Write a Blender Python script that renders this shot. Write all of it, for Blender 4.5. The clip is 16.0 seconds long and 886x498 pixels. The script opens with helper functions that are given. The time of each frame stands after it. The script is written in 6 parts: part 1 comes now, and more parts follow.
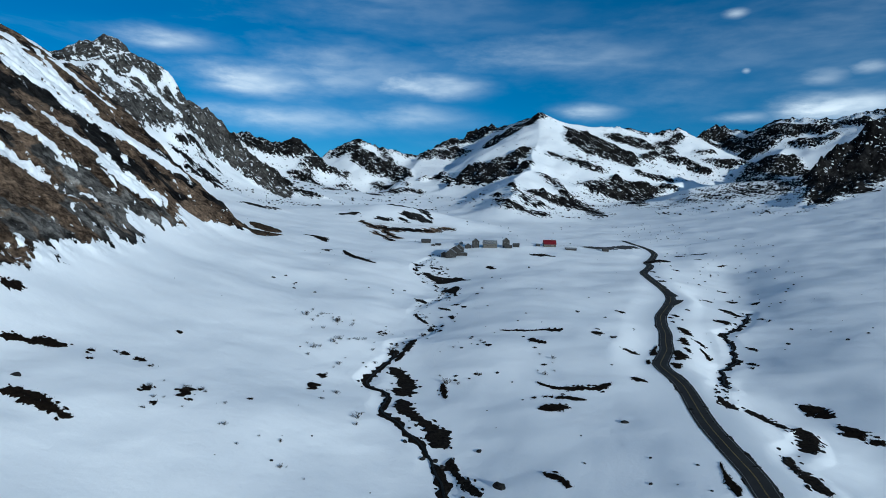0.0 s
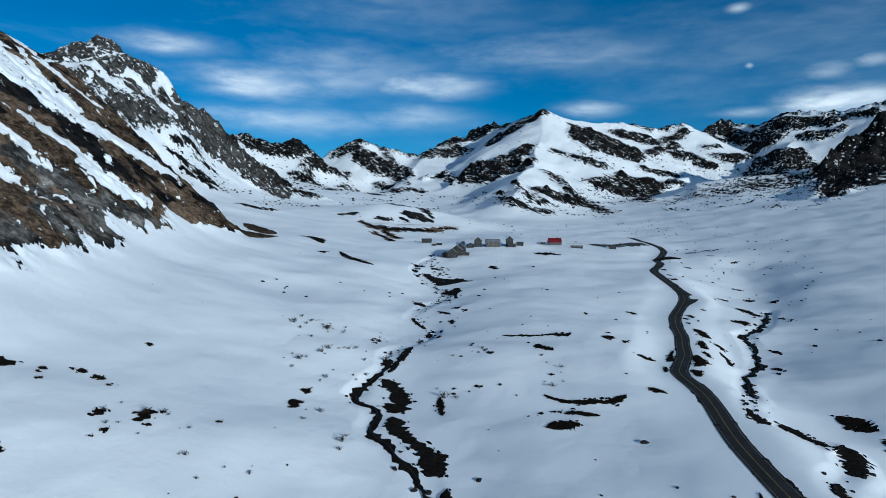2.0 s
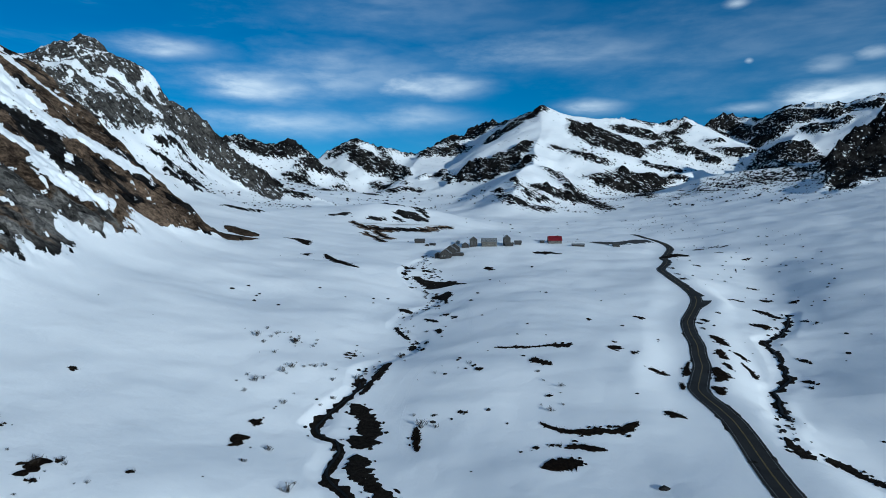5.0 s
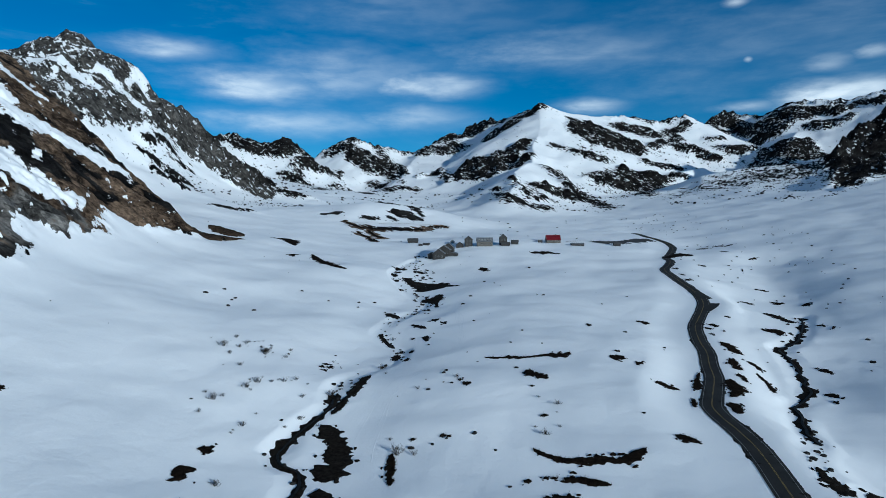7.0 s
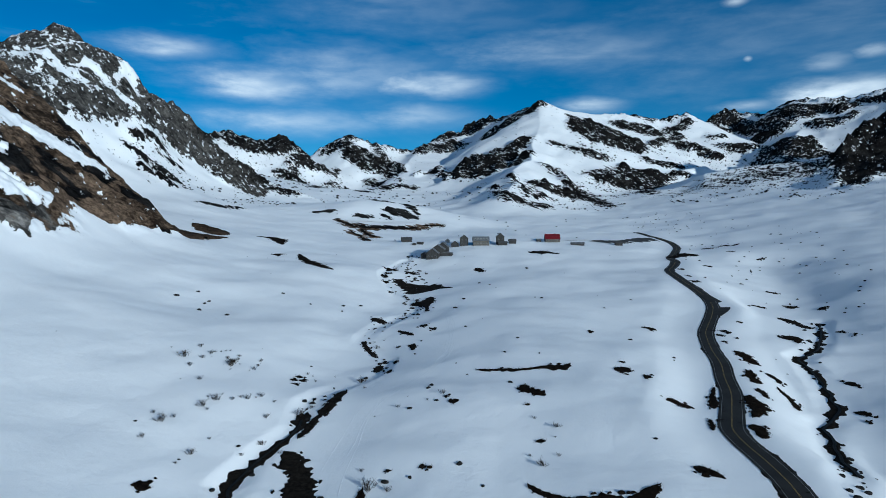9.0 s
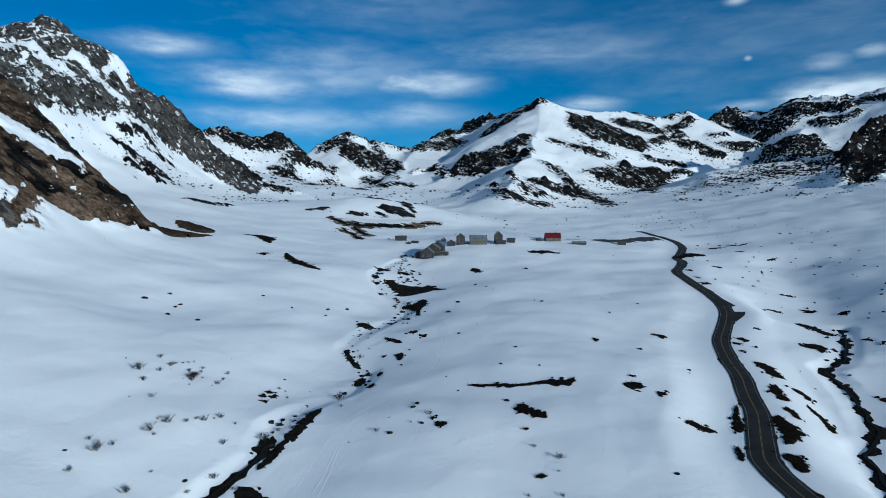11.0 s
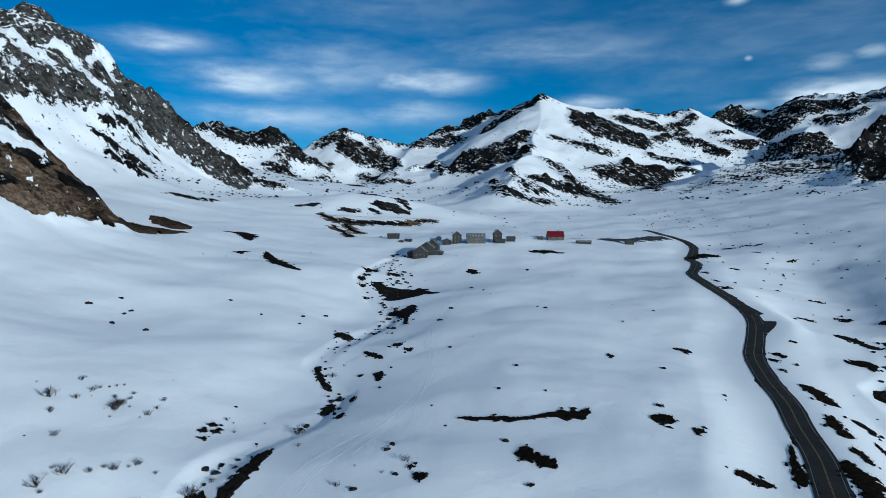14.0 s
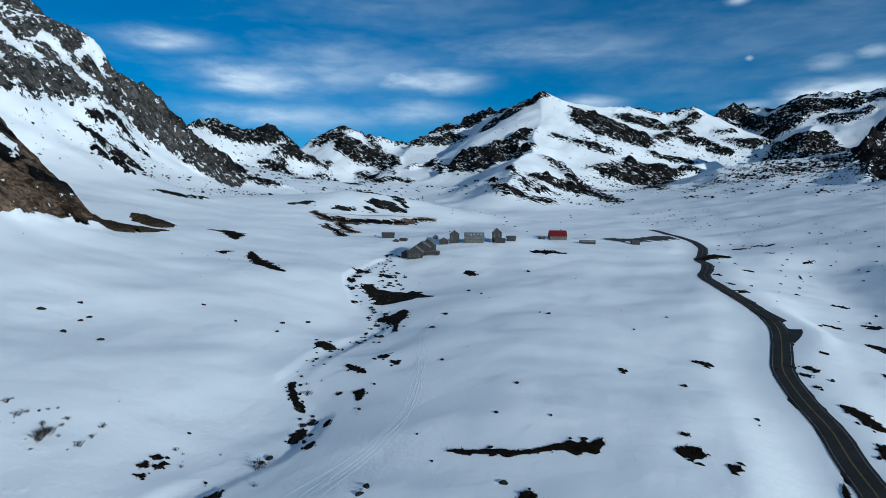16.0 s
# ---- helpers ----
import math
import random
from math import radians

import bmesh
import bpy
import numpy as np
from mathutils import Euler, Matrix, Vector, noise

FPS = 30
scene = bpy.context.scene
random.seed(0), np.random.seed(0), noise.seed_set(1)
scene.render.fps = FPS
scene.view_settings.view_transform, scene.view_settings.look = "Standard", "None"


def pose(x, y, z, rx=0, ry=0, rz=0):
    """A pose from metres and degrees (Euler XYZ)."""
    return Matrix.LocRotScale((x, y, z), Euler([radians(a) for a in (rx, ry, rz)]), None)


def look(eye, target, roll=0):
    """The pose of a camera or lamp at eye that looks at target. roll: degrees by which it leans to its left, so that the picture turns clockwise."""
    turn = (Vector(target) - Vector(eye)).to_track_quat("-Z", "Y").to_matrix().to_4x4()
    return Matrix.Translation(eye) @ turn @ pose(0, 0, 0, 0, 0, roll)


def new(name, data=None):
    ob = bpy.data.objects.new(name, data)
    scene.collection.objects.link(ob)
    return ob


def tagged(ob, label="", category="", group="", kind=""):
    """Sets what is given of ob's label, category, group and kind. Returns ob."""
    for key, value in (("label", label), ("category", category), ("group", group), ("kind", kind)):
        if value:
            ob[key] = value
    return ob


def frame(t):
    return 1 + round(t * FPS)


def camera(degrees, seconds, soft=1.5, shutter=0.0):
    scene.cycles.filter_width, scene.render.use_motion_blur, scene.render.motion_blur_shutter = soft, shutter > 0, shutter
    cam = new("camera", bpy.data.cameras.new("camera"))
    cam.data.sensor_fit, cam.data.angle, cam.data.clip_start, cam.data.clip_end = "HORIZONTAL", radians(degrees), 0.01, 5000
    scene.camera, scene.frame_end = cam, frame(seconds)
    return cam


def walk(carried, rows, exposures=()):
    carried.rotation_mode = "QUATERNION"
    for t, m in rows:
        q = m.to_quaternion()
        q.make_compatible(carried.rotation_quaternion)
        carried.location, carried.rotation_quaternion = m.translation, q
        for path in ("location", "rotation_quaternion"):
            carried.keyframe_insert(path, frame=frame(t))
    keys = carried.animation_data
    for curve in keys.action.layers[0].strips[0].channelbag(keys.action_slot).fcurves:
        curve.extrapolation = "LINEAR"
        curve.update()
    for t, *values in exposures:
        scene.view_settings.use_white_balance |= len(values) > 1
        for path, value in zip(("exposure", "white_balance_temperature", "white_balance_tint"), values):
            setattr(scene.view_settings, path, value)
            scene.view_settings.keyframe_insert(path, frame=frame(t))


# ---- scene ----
cam = camera(73.48, 16.0, soft=0.5)


def aim(eye, yaw, pitch, roll):
    """A camera pose from its place and its yaw (to the left), pitch (up) and roll in degrees."""
    y, p = radians(yaw), radians(pitch)
    ahead = Vector((-math.sin(y) * math.cos(p), math.cos(y) * math.cos(p), math.sin(p)))
    return look(eye, Vector(eye) + 100 * ahead, roll)


# seconds, eye, yaw, pitch, roll
PATH = [
    (0, (0.00, 0.00, 75.00), -0.000, -2.865, 1.504),
    (0.5, (0.63, 6.12, 74.69), 0.117, -2.870, 1.266),
    (1, (1.49, 12.25, 74.40), 0.226, -2.883, 1.016),
    (1.5, (2.52, 18.38, 74.12), 0.333, -2.897, 0.836),
    (2, (3.72, 24.52, 73.86), 0.428, -2.894, 0.664),
    (2.5, (5.03, 30.67, 73.61), 0.508, -2.889, 0.492),
    (3, (6.43, 36.84, 73.36), 0.554, -2.899, 0.344),
    (3.5, (7.91, 43.01, 73.12), 0.580, -2.896, 0.176),
    (4, (9.42, 49.19, 72.89), 0.603, -2.892, 0.016),
    (6.5, (16.92, 80.27, 71.75), 0.586, -2.919, -0.360),
    (7, (18.29, 86.52, 71.52), 0.582, -2.932, -0.379),
    (7.5, (19.60, 92.78, 71.29), 0.570, -2.944, -0.372),
    (8, (20.83, 99.05, 71.05), 0.558, -2.966, -0.358),
    (8.5, (21.98, 105.33, 70.81), 0.552, -2.994, -0.336),
    (9, (23.05, 111.61, 70.57), 0.534, -3.027, -0.305),
    (11.5, (27.22, 143.16, 69.28), 0.478, -3.176, -0.100),
    (12, (27.86, 149.48, 69.01), 0.466, -3.199, -0.052),
    (12.5, (28.45, 155.80, 68.74), 0.453, -3.222, -0.008),
    (13, (29.02, 162.13, 68.46), 0.440, -3.246, 0.051),
    (13.5, (29.59, 168.45, 68.19), 0.441, -3.282, 0.093),
    (14, (30.16, 174.78, 67.91), 0.434, -3.298, 0.137),
    (14.5, (30.76, 181.09, 67.63), 0.431, -3.322, 0.172),
    (15, (31.41, 187.40, 67.36), 0.440, -3.334, 0.213),
    (15.5, (32.15, 193.71, 67.08), 0.455, -3.345, 0.230),
    (16, (32.99, 200.00, 66.82), 0.466, -3.352, 0.264),
]
walk(cam, [(t, aim(eye, yaw, pitch, roll)) for t, eye, yaw, pitch, roll in PATH], [(0.0, -0.36, 5650, 0), (16.0, -0.36, 5650, 0)])

# ---- light ----
SUN_AZIMUTH, SUN_HEIGHT = 138.0, 13.3  # degrees, clockwise from the line of flight (+y); above the horizon
to_sun = Vector((math.sin(radians(SUN_AZIMUTH)) * math.cos(radians(SUN_HEIGHT)), math.cos(radians(SUN_AZIMUTH)) * math.cos(radians(SUN_HEIGHT)), math.sin(radians(SUN_HEIGHT))))
sun = new("sun", bpy.data.lights.new("sun", "SUN"))
sun.data.energy, sun.data.angle, sun.data.color = 5.0, radians(0.6), (1.0, 0.965, 0.90)
sun.matrix_world = look(to_sun * 3000, (0, 0, 0))


class Nodes:
    """Short forms for node trees."""

    def __init__(self, tree):
        self.tree = tree
        tree.nodes.clear()

    def add(self, kind, inputs=(), **settings):
        n = self.tree.nodes.new(kind)
        for key, value in settings.items():
            setattr(n, key, value)
        for key, value in dict(inputs).items():
            self.put(n.inputs[key], value)
        return n

    def put(self, socket, value):
        if isinstance(value, bpy.types.NodeSocket):
            self.tree.links.new(value, socket)
        else:
            socket.default_value = value

    def math(self, op, a, b=0.0, c=0.0):
        n = self.add("ShaderNodeMath", {0: a, 1: b, 2: c}, operation=op)
        return n.outputs[0]

    def ramp(self, v, low, high, a=0.0, b=1.0):
        n = self.add("ShaderNodeMapRange", {"Value": v, "From Min": low, "From Max": high, "To Min": a, "To Max": b}, interpolation_type="SMOOTHSTEP")
        return n.outputs["Result"]

    def noise(self, vector, scale, detail=4.0, rough=0.55, distort=0.0):
        n = self.add("ShaderNodeTexNoise", {"Vector": vector, "Scale": scale, "Detail": detail, "Roughness": rough, "Distortion": distort})
        return n.outputs["Fac"]

    def mix(self, f, a, b):
        n = self.add("ShaderNodeMix", data_type="RGBA")
        self.put(n.inputs[0], f), self.put(n.inputs[6], a), self.put(n.inputs[7], b)
        return n.outputs[2]

    def scaled(self, vector, sx, sy, sz):
        n = self.add("ShaderNodeVectorMath", {0: vector, 1: (sx, sy, sz)}, operation="MULTIPLY")
        return n.outputs[0]


def rgb(r, g, b):
    return (r, g, b, 1.0)


world = bpy.data.worlds.new("sky")
scene.world = world
world.use_nodes = True
w = Nodes(world.node_tree)
sky = w.add("ShaderNodeTexSky", sky_type="NISHITA", sun_disc=False, sun_elevation=radians(SUN_HEIGHT), sun_rotation=radians(SUN_AZIMUTH), altitude=2600.0, air_density=1.0, dust_density=0.0, ozone_density=4.0)
way = w.add("ShaderNodeTexCoord").outputs["Generated"]
xyz = w.add("ShaderNodeSeparateXYZ", {0: way})
up = w.math("MAXIMUM", xyz.outputs[2], 0.02)
level = w.math("SQRT", w.math("ADD", w.math("MULTIPLY", xyz.outputs[0], xyz.outputs[0]), w.math("MULTIPLY", xyz.outputs[1], xyz.outputs[1])))
bearing = w.math("ARCTAN2", xyz.outputs[0], xyz.outputs[1])
height = w.math("ARCTAN2", xyz.outputs[2], level)
flat = w.add("ShaderNodeCombineXYZ", {0: bearing, 1: height, 2: 0.0}).outputs[0]
drift = w.math("SUBTRACT", w.noise(w.scaled(flat, 5.0, 16.0, 1.0), 1.0, 5.0, 0.6), 0.5)
drift2 = w.math("SUBTRACT", w.noise(w.scaled(flat, 14.0, 40.0, 1.0), 1.0, 5.0, 0.65), 0.5)
# clouds: bearing and height in degrees, half length, half depth, density
CLOUDS = [
    (-17.8, 12.2, 4.2, 1.2, 0.75), (-2.1, 12.5, 3.9, 0.9, 0.85), (-25.0, 14.5, 3.4, 0.7, 0.60), (-9.5, 13.1, 7.5, 1.9, 0.32),
    (-14.6, 8.9, 6.6, 1.0, 0.45), (33.0, 9.7, 3.5, 0.8, 1.00), (26.4, 13.0, 0.28, 0.2, 0.6), (25.4, 17.7, 0.8, 0.3, 0.60),
    (35.1, 12.5, 1.1, 0.4, 0.50), (13.4, 10.3, 2.3, 0.6, 0.50), (26.6, 9.3, 2.0, 0.4, 0.45), (10.8, 15.1, 9.0, 1.5, 0.24), (27.0, 14.0, 13.0, 4.0, 0.10),
    (-3.0, 18.5, 14.0, 2.0, 0.10), (-3.0, 9.4, 4.4, 1.0, 0.35), (32.0, 12.1, 1.6, 0.6, 0.30),
]
cover = 0.0
for b, h, half_b, half_h, dense in CLOUDS:
    du = w.math("MULTIPLY", w.math("SUBTRACT", bearing, radians(b)), 1 / radians(half_b))
    dv = w.math("MULTIPLY", w.math("SUBTRACT", height, radians(h)), 1 / radians(half_h))
    du, dv = w.math("ADD", du, w.math("MULTIPLY", drift2, 1.2)), w.math("ADD", dv, w.math("MULTIPLY", drift, 2.4))
    far = w.math("ADD", w.math("MULTIPLY", du, du), w.math("MULTIPLY", dv, dv))
    puff = w.math("MULTIPLY", w.math("POWER", 2.718, w.math("MULTIPLY", far, -0.9)), dense)
    cover = w.math("MAXIMUM", cover, puff)
streak = w.ramp(w.noise(w.scaled(flat, 2.2, 11.0, 1.0), 1.0, 6.0, 0.6, 0.4), 0.5, 0.85, 0.0, 0.15)
cover = w.math("MINIMUM", w.math("ADD", cover, w.math("ADD", streak, w.math("MULTIPLY", w.math("MULTIPLY", cover, drift2), 1.1))), 1.0)
wisp = w.ramp(w.noise(w.scaled(flat, 9.0, 38.0, 1.0), 1.0, 6.0, 0.5, 0.25), 0.3, 0.65, 0.55, 1.12)
cover = w.math("MAXIMUM", w.math("MULTIPLY", cover, wisp), 0.0)
blue = w.add("ShaderNodeHueSaturation", {"Hue": 0.493, "Saturation": 1.27, "Value": 1.0, "Color": sky.outputs[0]}).outputs[0]
seen = w.mix(cover, blue, rgb(11.0, 11.5, 12.1))
w.add("ShaderNodeOutputWorld", {"Surface": w.add("ShaderNodeBackground", {"Color": seen, "Strength": 0.102}).outputs[0]})

# ---- materials ----


def material(name):
    m = bpy.data.materials.new(name)
    m.use_nodes = True
    return m, Nodes(m.node_tree)


def finish(n, color, rough, bump=None, strength=0.4, distance=0.2, metal=0.0, spec=0.4, normal=None):
    bsdf = n.add("ShaderNodeBsdfPrincipled", {"Roughness": rough, "Metallic": metal, "Specular IOR Level": spec})
    n.put(bsdf.inputs["Base Color"], color)
    if bump is not None:
        b = n.add("ShaderNodeBump", {"Strength": strength, "Distance": distance, "Height": bump})
        n.put(bsdf.inputs["Normal"], b.outputs[0])
    n.add("ShaderNodeOutputMaterial", {"Surface": bsdf.outputs[0]})
    return bsdf


def land_material():
    """Snow with rock and dry heath showing through where the attribute 'bare' is high."""
    m, n = material("snow_and_rock")
    where = n.add("ShaderNodeNewGeometry").outputs["Position"]
    bare = n.add("ShaderNodeAttribute", attribute_name="bare").outputs["Fac"]
    heath = n.add("ShaderNodeAttribute", attribute_name="heath").outputs["Fac"]
    fall = n.scaled(where, 1.0, 1.0, 1.0)
    broad = n.noise(fall, 0.04, 5.0, 0.6, 0.6)
    fine = n.noise(fall, 0.075, 7.0, 0.68, 0.8)
    grit = n.noise(where, 0.5, 6.0, 0.7)
    wander = n.math("ADD", n.math("MULTIPLY", n.math("SUBTRACT", broad, 0.5), 0.9), n.math("MULTIPLY", n.math("SUBTRACT", fine, 0.5), 1.9))
    lean = n.add("ShaderNodeMapping", {"Vector": where, "Rotation": (radians(12), radians(38), radians(20)), "Scale": (0.3, 0.6, 1.5)}).outputs[0]
    at = n.add("ShaderNodeSeparateXYZ", {0: where})
    askew = n.math("ADD", n.math("ADD", at.outputs[1], at.outputs[2]), n.math("MULTIPLY", at.outputs[0], 1.9))
    slip = n.noise(n.add("ShaderNodeCombineXYZ", {0: n.math("MULTIPLY", at.outputs[0], 0.2), 1: askew, 2: n.math("MULTIPLY", at.outputs[2], 0.2)}).outputs[0], 0.1, 7.0, 0.66, 0.5)
    strata = n.noise(lean, 0.075, 5.0, 0.6, 0.5)
    wander = n.math("ADD", wander, n.math("MULTIPLY", n.math("SUBTRACT", strata, 0.5), 0.4))
    wander = n.math("ADD", wander, n.math("MULTIPLY", n.math("SUBTRACT", slip, 0.5), 2.2))
    edge = n.math("ADD", bare, n.math("ADD", wander, n.math("MULTIPLY", n.math("SUBTRACT", grit, 0.5), 1.0)))
    dips = [n.noise(n.add("ShaderNodeMapping", {"Vector": where, "Rotation": (0.0, 0.0, radians(turn)), "Scale": (3.4, 1.0, 1.4)}, vector_type="TEXTURE").outputs[0], 0.15, 4.0, 0.58, 0.5) for turn in (-52.0, 48.0)]
    side = n.ramp(n.math("ADD", at.outputs[0], n.math("MULTIPLY", n.math("SUBTRACT", broad, 0.5), 500.0)), 480.0, 720.0)
    dip = n.add("ShaderNodeMix", {0: side, 2: dips[0], 3: dips[1]}, data_type="FLOAT").outputs[0]
    edge = n.math("ADD", edge, n.math("MULTIPLY", n.math("SUBTRACT", dip, 0.5), 3.1))
    mask = n.ramp(edge, 0.47, 0.53)
    tone = n.noise(where, 0.035, 6.0, 0.6)
    pale = n.add("ShaderNodeAttribute", attribute_name="pale").outputs["Fac"]
    stone = n.mix(n.ramp(tone, 0.35, 0.65), rgb(0.003, 0.003, 0.0034), rgb(0.021, 0.020, 0.019))
    stone = n.mix(n.math("MULTIPLY", pale, n.ramp(fine, 0.3, 0.6)), stone, rgb(0.19, 0.18, 0.168))
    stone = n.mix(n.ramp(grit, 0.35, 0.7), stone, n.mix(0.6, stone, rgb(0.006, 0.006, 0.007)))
    bent = n.add("ShaderNodeVectorMath", {0: where, 1: n.scaled(n.add("ShaderNodeTexNoise", {"Vector": where, "Scale": 0.06, "Detail": 4.0}).outputs["Color"], 14.0, 14.0, 14.0)}, operation="ADD").outputs[0]
    tilted = n.add("ShaderNodeMapping", {"Vector": bent, "Rotation": (radians(20), radians(35), radians(15)), "Scale": (1.0, 1.0, 0.55)}).outputs[0]
    facet = n.add("ShaderNodeTexVoronoi", {"Vector": tilted, "Scale": 0.085}, feature="F1")
    chip = n.add("ShaderNodeTexVoronoi", {"Vector": tilted, "Scale": 0.26}, feature="F1")
    face_tone = n.math("ADD", n.math("MULTIPLY", n.add("ShaderNodeSeparateXYZ", {0: facet.outputs["Color"]}).outputs[0], 0.9), n.math("MULTIPLY", n.add("ShaderNodeSeparateXYZ", {0: chip.outputs["Color"]}).outputs[1], 0.7))
    face_tone = n.math("ADD", 0.3, face_tone)
    stone = n.add("ShaderNodeVectorMath", {0: stone, 3: face_tone}, operation="SCALE").outputs[0]
    turf = n.mix(n.ramp(n.math("ADD", n.math("MULTIPLY", n.noise(where, 0.25, 6.0, 0.65), 0.5), n.math("MULTIPLY", n.noise(where, 0.02, 5.0, 0.6, 1.0), 0.5)), 0.38, 0.62), rgb(0.024, 0.0168, 0.0122), rgb(0.178, 0.124, 0.086))
    ground = n.mix(n.ramp(n.math("ADD", heath, n.math("MULTIPLY", n.math("SUBTRACT", fine, 0.5), 1.4)), 0.35, 0.65), stone, turf)
    # crevice shade put into the rock and heath colour: dark where noise runs low
    crevice_shade = n.math("MULTIPLY", n.ramp(grit, 0.3, 0.6, 0.55, 1.0), n.ramp(n.noise(fall, 0.13, 6.0, 0.7, 0.6), 0.36, 0.58, 0.35, 1.15))
    ground = n.mix(n.math("MINIMUM", crevice_shade, 1.0), n.scaled(ground, 0.25, 0.25, 0.27), n.scaled(ground, 1.35, 1.33, 1.3))
    drift = n.noise(where, 0.02, 4.0, 0.5)
    snow = n.mix(n.ramp(drift, 0.3, 0.7), rgb(0.8, 0.82, 0.845), rgb(0.87, 0.88, 0.895))
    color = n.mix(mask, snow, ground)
    crust = n.noise(n.scaled(where, 1.0, 0.8, 1.0), 0.2, 5.0, 0.6, 0.2)
    soft = n.math("ADD", n.math("MULTIPLY", n.noise(where, 0.05, 4.0, 0.45), 0.3), n.math("ADD", n.math("MULTIPLY", grit, 0.13), n.math("MULTIPLY", crust, 0.22)))
    hard = n.math("ADD", n.math("ADD", n.math("MULTIPLY", fine, 6.0), n.math("MULTIPLY", slip, 3.0)), n.math("MULTIPLY", grit, 1.3))
    hard = n.math("ADD", hard, n.math("ADD", n.math("MULTIPLY", facet.outputs["Distance"], 0.45), n.math("MULTIPLY", chip.outputs["Distance"], 0.9)))
    relief = n.add("ShaderNodeMix", {0: mask, 2: soft, 3: hard}, data_type="FLOAT").outputs[0]
    finish(n, color, n.ramp(mask, 0, 1, 0.55, 0.9), relief, 0.9, 1.0, spec=n.ramp(mask, 0, 1, 0.25, 0.03))
    return m


def asphalt_material():
    m, n = material("asphalt")
    where = n.add("ShaderNodeNewGeometry").outputs["Position"]
    patch, grit = n.noise(where, 0.15, 5.0, 0.6), n.noise(where, 8.0, 4.0, 0.7)
    c = n.mix(n.ramp(patch, 0.3, 0.7), rgb(0.014, 0.0145, 0.015), rgb(0.026, 0.0255, 0.025))
    finish(n, n.mix(n.ramp(grit, 0.4, 0.7, 0, 0.4), c, rgb(0.045, 0.044, 0.042)), 0.85, grit, 0.4, 0.01, spec=0.15)
    return m


def simple_material(name, dark, light, scale, rough=0.8, bump=0.3, depth=0.05, metal=0.0, stretch=(1, 1, 1), spec=0.4):
    m, n = material(name)
    where = n.scaled(n.add("ShaderNodeNewGeometry").outputs["Position"], *stretch)
    a, b = n.noise(where, scale, 6.0, 0.6), n.noise(where, scale * 7, 5.0, 0.65)
    c = n.mix(n.ramp(n.math("ADD", n.math("MULTIPLY", a, 0.6), n.math("MULTIPLY", b, 0.4)), 0.35, 0.65), rgb(*dark), rgb(*light))
    finish(n, c, rough, b, bump, depth, metal, spec)
    return m


LAND = land_material()
ASPHALT = asphalt_material()
YELLOW = simple_material("yellow_paint", (0.16, 0.11, 0.03), (0.27, 0.19, 0.05), 1.5, 0.7)
WHITE = simple_material("white_paint", (0.12, 0.12, 0.12), (0.4, 0.4, 0.39), 1.5, 0.7)
GRAVEL = simple_material("wet_gravel", (0.016, 0.017, 0.018), (0.05, 0.05, 0.05), 0.6, 0.85, 0.6, 0.1)
EARTH = simple_material("wet_black_earth", (0.0035, 0.003, 0.0028), (0.02, 0.017, 0.014), 0.9, 0.95, 0.8, 0.2, spec=0.03)
WATER = simple_material("brook_water", (0.004, 0.005, 0.005), (0.012, 0.013, 0.013), 0.4, 0.6, 0.8, 0.15, spec=0.08)

# ---- terrain ----
def hash01(ix, iy, seed):
    """Repeatable random numbers in 0..1 for whole-number places."""
    n = (ix.astype(np.int64) * 374761393 + iy.astype(np.int64) * 668265263 + seed * 2147483647) & 0xFFFFFFFF
    n = ((n ^ (n >> 13)) * 1274126177) & 0xFFFFFFFF
    n = n ^ (n >> 16)
    return (n & 0xFFFF) / 65535.0


def perlin(x, y, seed=0):
    """Smooth gradient noise, about -1..1."""
    x0, y0 = np.floor(x), np.floor(y)
    fx, fy = x - x0, y - y0
    sx, sy = fx * fx * fx * (fx * (fx * 6 - 15) + 10), fy * fy * fy * (fy * (fy * 6 - 15) + 10)
    corner = []
    for dx, dy in ((0, 0), (1, 0), (0, 1), (1, 1)):
        a = hash01(x0 + dx, y0 + dy, seed) * 2 * np.pi
        corner.append(np.cos(a) * (fx - dx) + np.sin(a) * (fy - dy))
    low, high = corner[0] + sx * (corner[1] - corner[0]), corner[2] + sx * (corner[3] - corner[2])
    return 1.5 * (low + sy * (high - low))


def fbm(x, y, size, octaves, seed=0, gain=0.5, ridged=False):
    """Layered noise with features of the given size in metres."""
    total, amp, f = np.zeros_like(x), 1.0, 1.0 / size
    for k in range(octaves):
        n = perlin(x * f, y * f, seed + 17 * k)
        total += amp * (1 - 2 * np.abs(n) if ridged else n)
        amp, f = amp * gain, f * 2.03
    return total


def ramp(v, low, high):
    s = np.clip((v - low) / (high - low), 0, 1)
    return s * s * (3 - 2 * s)


def soft_max(a, b, k):
    h = np.clip(0.5 + 0.5 * (a - b) / k, 0, 1)
    return b + (a - b) * h + k * h * (1 - h)


